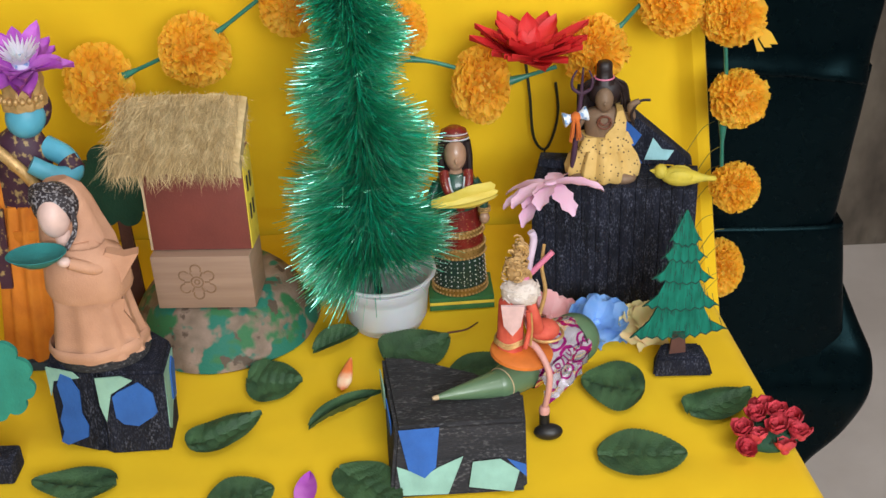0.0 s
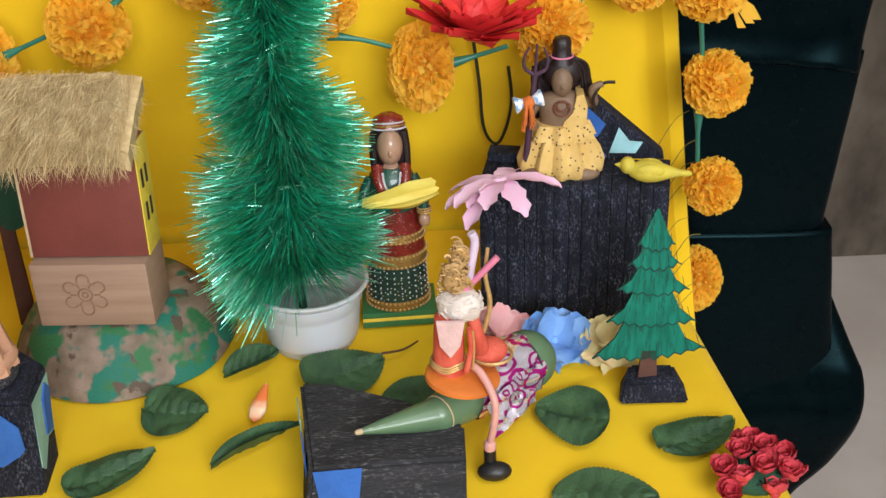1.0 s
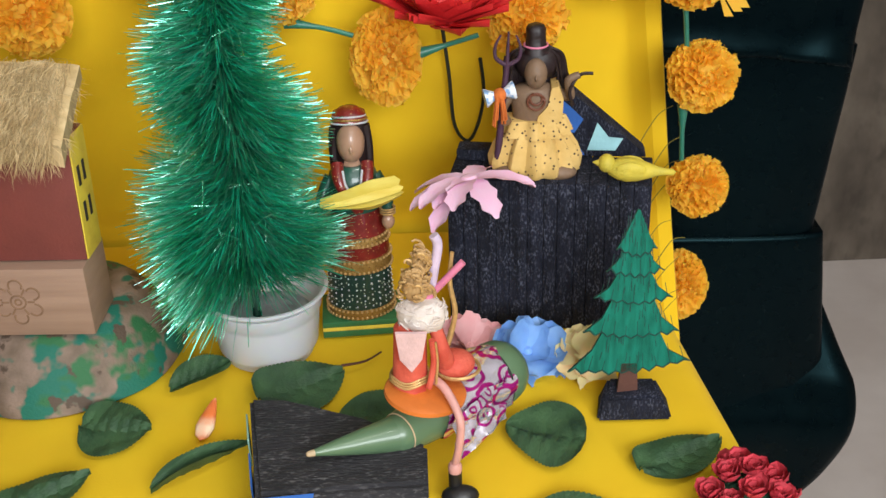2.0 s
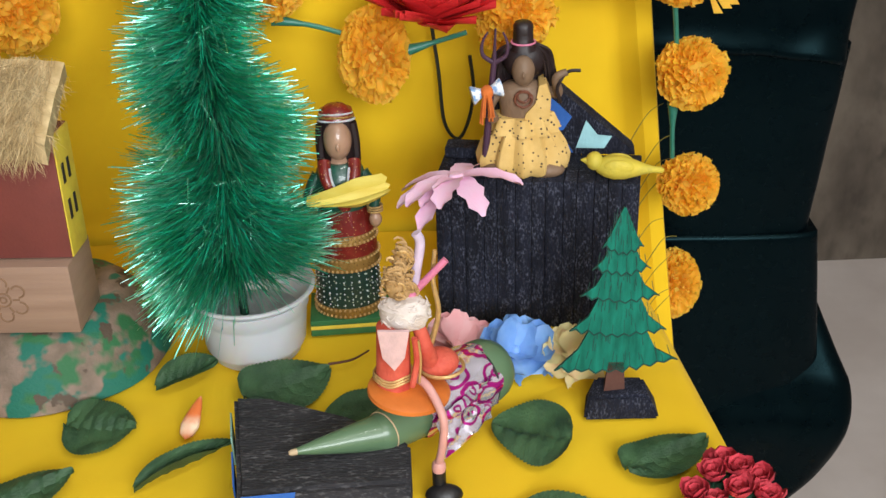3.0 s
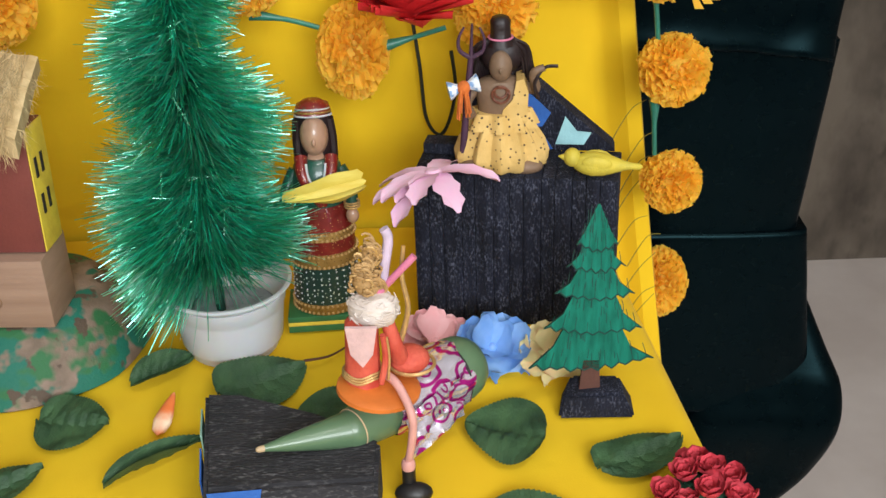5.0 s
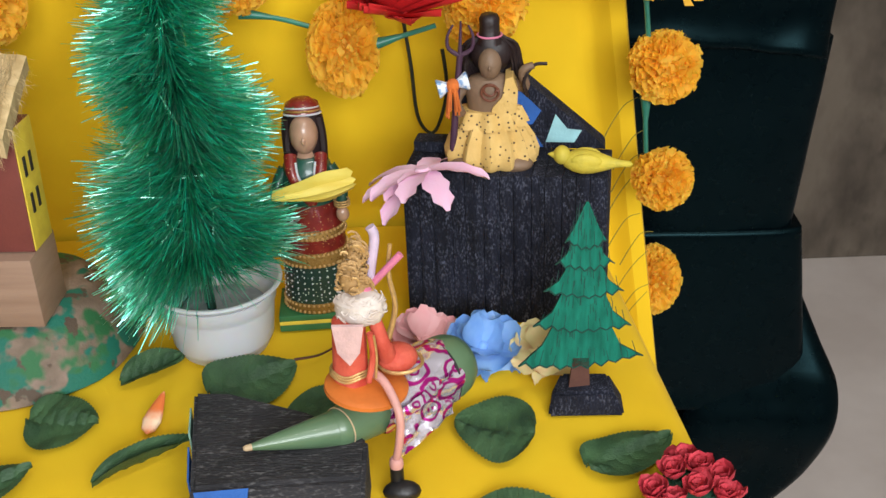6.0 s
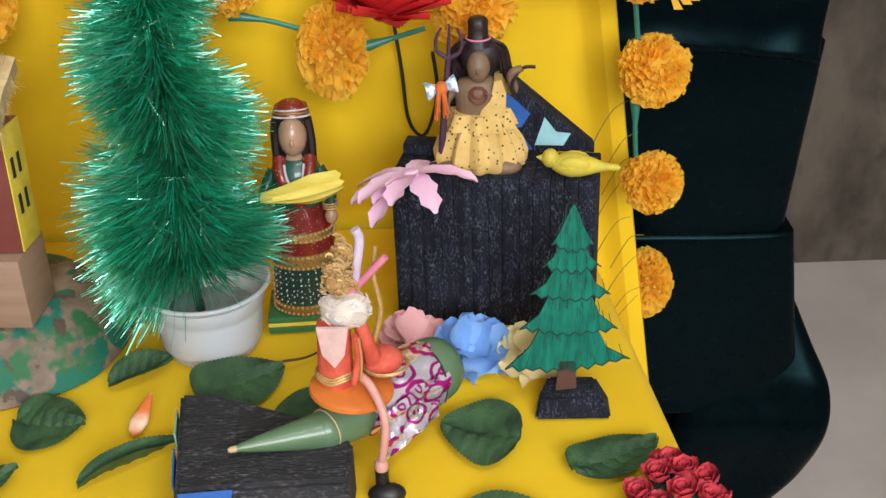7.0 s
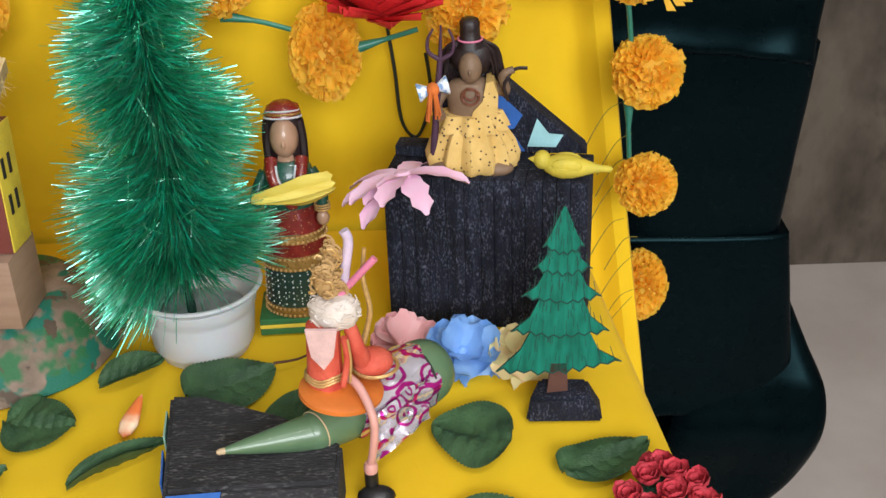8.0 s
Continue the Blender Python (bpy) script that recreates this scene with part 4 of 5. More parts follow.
wedge = thing("sponge_wedge", pose(-0.021, 0.175, 0.142, 0, 0, -8), "black triangular sponge wedge with blue and cyan paper patches", "wedge")
b = Build()
plate(b, [(-0.060, 0), (0.062, 0), (0.060, 0.004), (-0.012, 0.066), (-0.030, 0.080), (-0.060, 0.082)], 0.020)
part("body", b, FOAM_BLACK, wedge, smooth=False)
for k, (outline, mat, lab) in enumerate((([(-0.020, 0.020), (0.001, 0.022), (0.008, 0.034), (-0.003, 0.045), (-0.018, 0.058)], FELT_BLUE, "blue paper patch"),
                                         ([(0.012, 0.006), (0.036, 0.006), (0.042, 0.017), (0.030, 0.018), (0.020, 0.031)], FELT_CYAN, "pale cyan paper patch"),
                                         ([(-0.020, 0.0015), (0.010, 0.0015), (0.000, 0.017), (-0.018, 0.018)], FELT_BLUE, "blue paper patch"))):
    b = Build()
    plate(b, outline, 0.001)
    part("patch", b, mat, wedge, lab, m=pose(0, -0.0012, 0), smooth=False)


def seated_figure():
    b = Build()
    # crossed legs under a flared spotted skirt
    lathe(b, [(0.033, 0.000), (0.037, 0.003), (0.038, 0.012), (0.034, 0.024), (0.027, 0.036), (0.022, 0.043), (0.0, 0.044)], 72, 1, sy=0.72, folds=13, fold=0.10)
    lathe(b, [(0.030, 0.036), (0.029, 0.039), (0.024, 0.050), (0.0, 0.051)], 64, 1, sy=0.72, folds=9, fold=0.12)
    lathe(b, [(0.019, 0.044), (0.020, 0.058), (0.022, 0.070), (0.017, 0.077), (0.006, 0.080)], 28, 0, sy=0.68)
    plate(b, [(0.000, 0.046), (0.022, 0.044), (0.023, 0.070), (0.019, 0.082), (0.013, 0.080), (0.010, 0.064), (0.002, 0.055)], 0.024, 1, pose(0, -0.0155, 0))
    for s in (-1, 1):
        ball(b, (s * 0.020, -0.016, 0.004), (0.016, 0.009, 0.007), 0, seg=14, rings=8)
    tube(b, arc([(-0.020, 0, 0.072), (-0.029, -0.006, 0.058), (-0.024, -0.016, 0.050)], 6), 0.0055, 0, seg=10, end=0.0042)
    tube(b, arc([(0.020, 0, 0.070), (0.029, -0.006, 0.070), (0.027, -0.013, 0.086), (0.036, -0.013, 0.091)], 6), 0.0048, 0, seg=10, end=0.003)
    tube(b, arc([(0.031, -0.013, 0.064), (0.028, -0.015, 0.078), (0.036, -0.014, 0.091), (0.047, -0.013, 0.092)], 6), 0.0016, 2, seg=6)
    ball(b, (0, -0.004, 0.090), (0.0098, 0.0116, 0.0140), 0, seg=20, rings=12)
    ball(b, (0, -0.0155, 0.089), (0.0016, 0.0022, 0.0030), 0, seg=10, rings=6)
    # long loose dark hair, bun and top knot
    ball(b, (0.001, 0.005, 0.097), (0.0185, 0.0125, 0.0175), 2, seg=22, rings=12)
    h = random.Random(14)
    for k in range(70):
        g = h.uniform(-0.35, math.pi + 0.35)
        out = h.uniform(0.9, 1.25)
        x, y = math.cos(g), math.sin(g) * 0.6
        low = h.uniform(0.062, 0.084)
        tube(b, arc([(x * 0.010, 0.002 + y * 0.012, 0.110), (x * 0.0185 * out, 0.002 + y * 0.016, 0.100 + h.uniform(-0.004, 0.004)), (x * 0.0215 * out, 0.003 + y * 0.016, 0.5 * (0.098 + low)),
                     (x * 0.0205 * out + h.uniform(-0.004, 0.004), 0.003 + y * 0.014, low)], 4), 0.0019, 2, seg=5, end=0.0008)
    lathe(b, [(0.0115, 0.106), (0.0098, 0.111), (0.0086, 0.113), (0.0082, 0.121), (0.0085, 0.126), (0.0066, 0.1295), (0.003, 0.131)], 26, 2, pose(0, 0.002, 0), folds=7, fold=0.04)
    tube(b, [(0.0100 * math.cos(radians(15 * i)), 0.002 + 0.0100 * math.sin(radians(15 * i)), 0.1125) for i in range(25)], 0.0009, 4, seg=6)
    for rad, dz in ((0.0052, 0.071), (0.0072, 0.0685)):
        tube(b, [(rad * math.cos(radians(15 * i)), -0.0172 + 0.002 * abs(math.cos(radians(15 * i))), dz + rad * 0.95 * math.sin(radians(15 * i))) for i in range(25)], 0.0012, 3, seg=6)
    whole("seated_figure", b, [GOD_SKIN, GOD_CLOTH, DOLL_HAIR, BEADS, PINK_STRAW], "seated clay figure in spotted yellow cloth with long dark hair", "figurine",
          pose(-0.056, 0.155, 0.1405, 0, 0, -4) @ Matrix.Scale(0.96, 4))


seated_figure()
trident = thing("trident", pose(-0.089, 0.146, 0.142, 0, 3, 0), "dark purple trident standing beside the seated figure", "trident")
b = Build()
tube(b, [(0, 0, 0.001), (0.002, 0, 0.055), (0.004, 0, 0.095)], 0.0032, seg=10, end=0.0024)
part("shaft", b, PURPLE_DARK, trident)
for s in (-1, 0, 1):
    b = Build()
    tube(b, arc([(0.004, 0, 0.094), (0.004 + s * 0.009, 0, 0.100), (0.004 + s * 0.010, 0, 0.110), (0.004 + s * 0.006, 0, 0.119 + (0.003 if s == 0 else 0))], 6), 0.0021, seg=8, end=0.0008)
    part("prong", b, PURPLE_DARK, trident)
drum = thing("hand_drum", pose(-0.0865, 0.1400, 0.214, 0, 78, 8) @ Matrix.Scale(0.86, 4), "small white and blue hourglass drum tied to the trident", "drum")
for s in (-1, 1):
    b = Build()
    lathe(b, [(0.0028, 0), (0.0045, s * 0.006), (0.0085, s * 0.013), (0.0085, s * 0.0145), (0.0, s * 0.0146)], 22, folds=11, fold=0.05)
    part("drum_half", b, DRUM_WHITE, drum)
b = Build()
for k in range(16):
    x, y = rng.uniform(-0.006, 0.007), rng.uniform(-0.004, 0.002)
    tube(b, arc([(x * 0.3, y, 0.004), (x * 0.7, y - 0.002, -0.008), (x, y - 0.001, -0.020 + rng.uniform(-0.006, 0.004))], 4), 0.0009, seg=5)
ball(b, (0, 0, 0.001), (0.0055, 0.0055, 0.006), seg=12, rings=8)
whole("orange_threads", b, ORANGE_THREAD, "orange threads tied round the trident", "thread", pose(-0.0865, 0.138, 0.213))

b = Build()
lathe(b, [(0.001, -0.026), (0.0065, -0.022), (0.0105, -0.013), (0.0125, -0.002), (0.0115, 0.010), (0.0085, 0.022), (0.0050, 0.034), (0.0036, 0.042), (0.0032, 0.052), (0.0006, 0.055)], 26, 0, pose(0.002, 0, 0.0, 0, 92, 0), sx=0.92)
ball(b, (-0.0235, 0, 0.0060), (0.0100, 0.0088, 0.0088), 0, seg=20, rings=12)
lathe(b, [(0.0036, 0.0), (0.0020, 0.004), (0.0004, 0.0075)], 12, 0, pose(-0.0320, 0, 0.0060, 0, -84, 0))
for side in (-1, 1):
    ball(b, (0.004, side * 0.0080, 0.003), (0.0180, 0.0042, 0.0075), 0, seg=18, rings=8)
whole("clay_bird", b, BIRD, "yellow-green clay bird lying on the black box", "bird figure", pose(0.0150, 0.119, 0.1530, 0, 1, -6) @ Matrix.Diagonal((0.70, 0.85, 0.88, 1)))

petalled("pink_flower", pose(-0.113, 0.122, 0.1480, -6, -5, 0) @ Matrix.Scale(0.90, 4), "pink foam flower with notched petals on the box edge",
         ((11, 0.058, 0.026, 0.12, 0.46, 2),), PINK_FOAM, [(0.004, -0.004), (0.009, 0.0), (0.006, 0.004), (0.001, 0.005)], cup=0.12, point=1.10, lobes=0.10, blunt=0.13, notch=0.03)


def puffy_flower(name, m, mat, label, r=0.027):
    return tagged(petalled(name, m, label, ((6, r * 1.05, r * 1.15, 0.25, 0.35, 1), (5, r * 0.85, r * 1.0, 0.75, 0.35, 2), (4, r * 0.55, r * 0.8, 1.5, 0.3, 3)), mat,
                           [(r * 0.15, -0.002), (r * 0.18, 0.002), (r * 0.10, r * 0.2), (0.001, r * 0.25)], cup=0.30, point=1.7, blunt=0.22), group="foam flowers before the box")


puffy_flower("rose_foam_flower", pose(-0.117, 0.080, 0.012, 24, 6, 10), ROSE_FOAM, "pale rose foam flower leaning on the black box", 0.030)
puffy_flower("blue_foam_flower", pose(-0.0705, 0.066, 0.014, 36, -6, 20), BLUE_FOAM, "blue foam flower leaning on the black box", 0.032)
puffy_flower("yellow_foam_flower", pose(-0.021, 0.058, 0.012, 36, 4, 0), PALE_FOAM, "yellow and orange foam flower leaning on the black box", 0.029)


# ---- pine tree cut-out ----
def rough_block(bottom, top, bevel):
    bm = bmesh.new()
    n = len(bottom)
    lo, hi = [bm.verts.new(p) for p in bottom], [bm.verts.new(p) for p in top]
    bm.faces.new(list(reversed(lo)))
    bm.faces.new(hi)
    for i in range(n):
        bm.faces.new((lo[i], lo[(i + 1) % n], hi[(i + 1) % n], hi[i]))
    bmesh.ops.bevel(bm, geom=list(bm.edges), offset=bevel, segments=2, affect="EDGES")
    return bm


pine = thing("pine_cutout", pose(0.0045, -0.001, 0), "green craft foam pine tree on a black sponge foot", "toy tree")
b = Build().take(rough_block([(-0.029, -0.017, -0.011), (0.030, -0.014, -0.011), (0.029, 0.015, -0.011), (-0.026, 0.016, -0.011)], [(-0.026, -0.012, 0.008), (0.020, -0.013, 0.011), (0.017, 0.012, 0.012), (-0.018, 0.013, 0.011)], 0.0022))
part("foot", b, FOAM_BLACK, pine, "black sponge foot", m=pose(0.0015, 0.002, 0.011, 0, 0, -5))
LEAN = pose(-0.0035, -0.002, 0.020, -10.5, 2.0, 0)
b = Build()
plate(b, [(-0.0085, 0), (0.0075, 0), (0.0060, 0.024), (-0.0060, 0.024)], 0.004)
part("trunk", b, BROWN_TRUNK, pine, m=LEAN)
TIERS = ((0.015, 0.062, 0.0475, 0.016, 9), (0.044, 0.085, 0.0370, 0.012, 8), (0.072, 0.105, 0.0300, 0.009, 7), (0.094, 0.124, 0.0220, 0.007, 6), (0.111, 0.148, 0.0155, 0.0, 5))
for k, (zb, zt, half, top, teeth) in enumerate(TIERS):
    q = random.Random(40 + k)
    low = []
    for i in range(teeth * 2 + 1):
        u = i / (teeth * 2) * 2 - 1
        low.append((u * half, zb + (0.0030 if i % 2 else 0.0) + 0.006 * abs(u) ** 1.6 + q.uniform(-0.0008, 0.0008) + 0.004 * u * (k == 0)))
    outline = low + [(half * 0.62, zb + (zt - zb) * 0.36 + 0.003), (max(top, 0.0008), zt), (-max(top, 0.0008), zt), (-half * 0.62, zb + (zt - zb) * 0.36 + 0.003)]
    b = Build()
    plate(b, outline, 0.0028, 0, edge=1)
    # ink strokes along the lower rim
    for i in range(0, teeth * 2, 1):
        (x0, z0), (x1, z1) = low[i], low[i + 1]
        tube(b, [(x0 * 0.985, -0.0001, z0 + 0.0007), (x1 * 0.985, -0.0001, z1 + 0.0007)], 0.00055, 1, seg=5)
    for i in range(teeth):
        x, z = low[2 * i + 1]
        tube(b, [(x, -0.0001, z), (x * 0.9, -0.0001, z + 0.008 + q.uniform(0, 0.005))], 0.00028, 1, seg=4)
    for i in range(20):
        u, w = q.uniform(-0.92, 0.92), q.uniform(0.05, 0.55)
        x0, z0 = u * half * (1 - w), zb + 0.006 + w * (zt - zb)
        tube(b, [(x0, 0.0002, z0), (x0 * 0.97 + q.uniform(-0.0006, 0.0006), -0.0002, z0 + q.uniform(0.003, 0.007)), (x0 * 0.93, 0.0003, z0 + q.uniform(0.007, 0.011))], 0.0004, 1, seg=4, end=0.0002)
    part("branch_tier", b, [PINE, PINE_EDGE], pine, m=LEAN @ pose(0, -0.0011 * k, 0), smooth=False)


# ---- charcoal sponge block with paper patches ----
block = thing("sponge_block", pose(-0.22, -0.09, 0), "charcoal sponge block with blue and mint paper patches", "block")
top = [(-0.050, -0.043, 0.044), (0.064, -0.038, 0.044), (0.064, 0.004, 0.044), (0.020, 0.038, 0.044), (-0.040, 0.062, 0.044), (-0.067, 0.068, 0.044)]
bottom = [(-0.056, -0.086, 0), (0.062, -0.082, 0), (0.064, 0.004, 0), (0.022, 0.038, 0), (-0.040, 0.062, 0), (-0.067, 0.068, 0)]
part("body", Build().take(rough_block(bottom, top, 0.003)), FOAM_GREY, block)
FRONT = pose(0, -0.043, 0.044, -44.3, 0, 0) @ Matrix.Diagonal((1, 1, 0.88, 1))
LEFT = pose(-0.0605, 0.0125, 0.044, 0, 0, -81.3)
for outline, mat, lab, m in (([(-0.048, -0.003), (-0.012, -0.001), (-0.016, -0.040), (-0.026, -0.050), (-0.040, -0.042)], FELT_BLUE, "blue paper patch", FRONT),
                             ([(-0.050, -0.038), (-0.026, -0.048), (-0.014, -0.040), (0.008, -0.030), (-0.006, -0.066), (-0.046, -0.066)], FELT_MINT, "mint paper patch", FRONT @ pose(0, 0.0012, 0)),
                             ([(0.016, -0.036), (0.040, -0.034), (0.056, -0.046), (0.050, -0.066), (0.012, -0.060)], FELT_MINT, "mint paper patch", FRONT),
                             ([(0.046, -0.034), (0.062, -0.040), (0.062, -0.052), (0.056, -0.046)], FELT_BLUE, "blue paper patch", FRONT @ pose(0, 0.0012, 0)),
                             ([(-0.046, -0.008), (-0.010, -0.004), (-0.012, -0.030), (-0.040, -0.034)], FELT_MINT, "mint paper patch", LEFT),
                             ([(0.006, -0.004), (0.040, -0.006), (0.036, -0.034), (0.010, -0.030)], FELT_BLUE, "blue paper patch", LEFT)):
    b = Build()
    plate(b, outline, 0.0012)
    part("patch", b, mat, block, lab, m=m @ pose(0, -0.0018, 0), smooth=False)


# ---- green rocket-like vehicle with its rider ----
TIPP, RING, RIM = Vector((-0.2365, -0.108, 0.0560)), Vector((-0.1745, -0.080, 0.0490)), Vector((-0.1075, -0.0125, 0.0455))
VEH = Matrix.Translation(TIPP) @ (RING - TIPP).to_track_quat("Z", "Y").to_matrix().to_4x4()
# the tail is plugged on at a slight bend
TAIL = VEH.inverted() @ Matrix.Translation(RING) @ (RIM - RING).to_track_quat("Z", "Y").to_matrix().to_4x4() @ Matrix.Diagonal((1, 1, (RIM - RING).length / 0.0665, 1)) @ pose(0, 0, -0.0845)
CAP = VEH.inverted() @ Matrix.Translation(RIM) @ (RIM - RING).to_track_quat("Z", "Y").to_matrix().to_4x4() @ pose(0, 0, -0.151)
NOSE = (RING - TIPP).length
veh = thing("toy_rocket", VEH, "glossy green cone-shaped toy vehicle wrapped in foil", "toy vehicle")
b = Build()
lathe(b, [(0.0022, 0.004), (0.0056, NOSE * 0.30), (0.0098, NOSE * 0.65), (0.0140, NOSE)], 36)
part("nose_cone", b, VEHICLE, veh)
b = Build()
lathe(b, [(0.0012, -0.001), (0.0021, 0.0005), (0.0024, 0.0045)], 14)
part("tip", b, TIP, veh, "pale tip")
b = Build()
ball(b, (0, 0, 0.0848), (0.0146, 0.0146, 0.010), seg=36, rings=10)
lathe(b, [(0.0148, 0.0848), (0.0172, 0.097), (0.0198, 0.114), (0.0218, 0.133), (0.0225, 0.146)], 36)
part("body", b, VEHICLE, veh, m=TAIL)
b = Build()
tube(b, [(0.0149 * math.cos(radians(12 * i)), 0.0149 * math.sin(radians(12 * i)), 0.0846) for i in range(31)], 0.0004, seg=6)
part("seam", b, TIP, veh, "pale seam ring", m=TAIL)
b = Build()
lathe(b, [(0.0232, 0.145), (0.0250, 0.153), (0.0252, 0.160), (0.0240, 0.167), (0.0205, 0.174), (0.0140, 0.179), (0.006, 0.1815), (0.0, 0.182)], 36)
part("tail_dome", b, VEHICLE, veh, m=CAP)
b = Build()
tube(b, [(0.0247 * math.cos(radians(12 * i)), 0.0247 * math.sin(radians(12 * i)), 0.151) for i in range(31)], 0.0012, seg=6)
part("black_ring", b, DARK_PAINT, veh, "thin black ring", m=CAP)


def foil_wrap():
    r = random.Random(9)
    b = Build()
    v, f = [], []
    na, nz = 60, 16
    for j in range(nz + 1):
        for i in range(na + 1):
            a = 2 * math.pi * i / na
            t = j / nz
            z = 0.104 + 0.048 * t
            crumple = 0.0020 * noise.noise((math.cos(a) * 4, math.sin(a) * 4, t * 6)) + 0.0008 * noise.noise((math.cos(a) * 12, math.sin(a) * 12, t * 16))
            rad = 0.0198 + 0.0064 * t + crumple
            v.append((rad * math.cos(a), rad * math.sin(a), z + 0.002 * math.sin(5 * a)))
    f = [(j * (na + 1) + i, j * (na + 1) + i + 1, (j + 1) * (na + 1) + i + 1, (j + 1) * (na + 1) + i) for j in range(nz) for i in range(na)]
    b.add(v, f)
    return part("foil_wrapper", b, FOIL, veh, "crumpled silver foil printed with magenta loops", m=TAIL)


foil_wrap()
b = Build()
v = []
for j in range(15):
    for i in range(17):
        u, t = i / 16, j / 14
        p = Vector((-0.136 + 0.040 * u, -0.076 + 0.046 * u - 0.008 * t, 0.055 - 0.034 * t + 0.005 * u))
        p += Vector((0.004, -0.006, 0)) * noise.noise((u * 4, t * 4, 2.0)) + Vector((0.0, -0.003, 0.001)) * noise.noise((u * 11, t * 9, 5.0))
        v.append(tuple(p))
b.add(v, [(j * 17 + i, j * 17 + i + 1, (j + 1) * 17 + i + 1, (j + 1) * 17 + i) for j in range(14) for i in range(16)])
flap = whole("foil_flap", b, FOIL, "loose crumpled foil flap with magenta print", "foil")


def rider():
    b = Build()
    base = pose(-0.1555, -0.068, 0.0745, 8, 10, 40)
    lathe(b, [(0.0, -0.004), (0.027, -0.004), (0.031, -0.0015), (0.031, 0.0015), (0.027, 0.0035), (0.0, 0.004)], 36, 0, base, sx=1.0, sy=0.86)
    up = pose(-0.166, -0.066, 0.079, 2, 2, 0)
    tube(b, arc([(-0.150, -0.078, 0.124), (-0.149, -0.077, 0.105), (-0.153, -0.078, 0.085)], 5), 0.0022, 1, seg=8)
    tube(b, arc([(-0.1475, -0.078, 0.122), (-0.1465, -0.077, 0.105), (-0.148, -0.078, 0.088)], 5), 0.0010, 3, seg=6)
    lathe(b, [(0.0120, 0.0), (0.0120, 0.012), (0.0115, 0.036), (0.0112, 0.050), (0.006, 0.054)], 24, 1, up, folds=6, fold=0.04)
    plate(b, [(-0.010, 0.056), (0.011, 0.056), (0.008, 0.034), (0.001, 0.023), (-0.007, 0.034)], 0.0025, 7, up @ pose(0, -0.0145, 0, 3, 0, 0))
    tube(b, arc([(-0.148, -0.062, 0.128), (-0.143, -0.064, 0.108), (-0.140, -0.058, 0.092)], 6), 0.0044, 1, seg=12, end=0.0065)
    ball(b, (-0.134, -0.052, 0.087), (0.0145, 0.013, 0.010), 1, seg=18, rings=10)
    # soft irregular cotton band, with a clump of tan curls on it
    lathe(b, [(0.010, 0.126), (0.0150, 0.129), (0.0170, 0.136), (0.0165, 0.143), (0.010, 0.148)], 44, 2, pose(-0.156, -0.066, 0), sy=0.75, folds=5, fold=0.05)
    for k in range(150):
        g, hz = rng.uniform(0, 6.28), rng.uniform(0.127, 0.147)
        q = 0.0165 + rng.uniform(-0.0015, 0.0015) - 60 * (hz - 0.138) ** 2
        e = rng.uniform(0.25, 0.6)
        tube(b, arc([(-0.156 + q * math.cos(g), -0.066 + 0.75 * q * math.sin(g), hz), (-0.156 + 1.06 * q * math.cos(g + e / 2), -0.066 + 0.79 * q * math.sin(g + e / 2), hz + rng.uniform(-0.002, 0.002)),
                     (-0.156 + q * math.cos(g + e), -0.066 + 0.75 * q * math.sin(g + e), hz + rng.uniform(-0.004, 0.004))], 3), 0.0007, 2, seg=5, end=0.0003)
    for k in range(60):
        t = (k + 0.5) / 60
        wide = 0.0100 * (1 - t) ** 0.7 + 0.0030
        g = rng.uniform(0, 6.28)
        cx, cy, cz = -0.160 + 0.004 * t + wide * math.cos(g) * 0.8, -0.063 + 0.6 * wide * math.sin(g), 0.148 + 0.035 * t
        rr, ph, tl = rng.uniform(0.0022, 0.0044), rng.uniform(0, 6.28), rng.uniform(-0.8, 0.8)
        tube(b, [(cx + rr * math.cos(ph + s * 0.7), cy + rr * 0.6 * math.sin(ph + s * 0.7) * tl, cz + rr * math.sin(ph + s * 0.7) + 0.0006 * s) for s in range(9)], 0.0013, 3 if k % 4 == 0 else 6, seg=6, end=0.0008)
    ball(b, (-0.159, -0.062, 0.156), (0.0095, 0.007, 0.012), 6, seg=12, rings=8)
    ball(b, (-0.157, -0.062, 0.172), (0.005, 0.004, 0.012), 6, seg=12, rings=8)
    for z, r0 in ((0.0865, 0.0137), (0.0885, 0.0135), (0.0905, 0.0132)):
        tube(b, [(-0.166 + r0 * math.cos(radians(15 * i)), -0.066 + r0 * math.sin(radians(15 * i)), z + 0.001 * math.sin(i)) for i in range(25)], 0.0009, 3, seg=5)
    tube(b, [(-0.132 + 0.0155 * math.cos(radians(15 * i)), -0.052 + 0.0145 * math.sin(radians(15 * i)), 0.083) for i in range(25)], 0.0014, 3, seg=5)
    # one bent leg over the side, with sock and shoe
    tube(b, arc([(-0.152, -0.068, 0.087), (-0.142, -0.080, 0.085), (-0.133, -0.094, 0.070), (-0.1335, -0.096, 0.050), (-0.137, -0.094, 0.030)], 7), 0.0032, 4, seg=12, end=0.0028)
    lathe(b, [(0.0042, 0.0), (0.0050, 0.003), (0.0048, 0.007), (0.0036, 0.009)], 16, 4, pose(-0.137, -0.094, 0.023))
    tube(b, [(-0.137, -0.094, 0.024), (-0.137, -0.095, 0.011)], 0.0048, 5, seg=12)
    ball(b, (-0.134, -0.100, 0.0075), (0.0135, 0.0085, 0.0075), 5, seg=18, rings=10, m=pose(0, 0, 0))
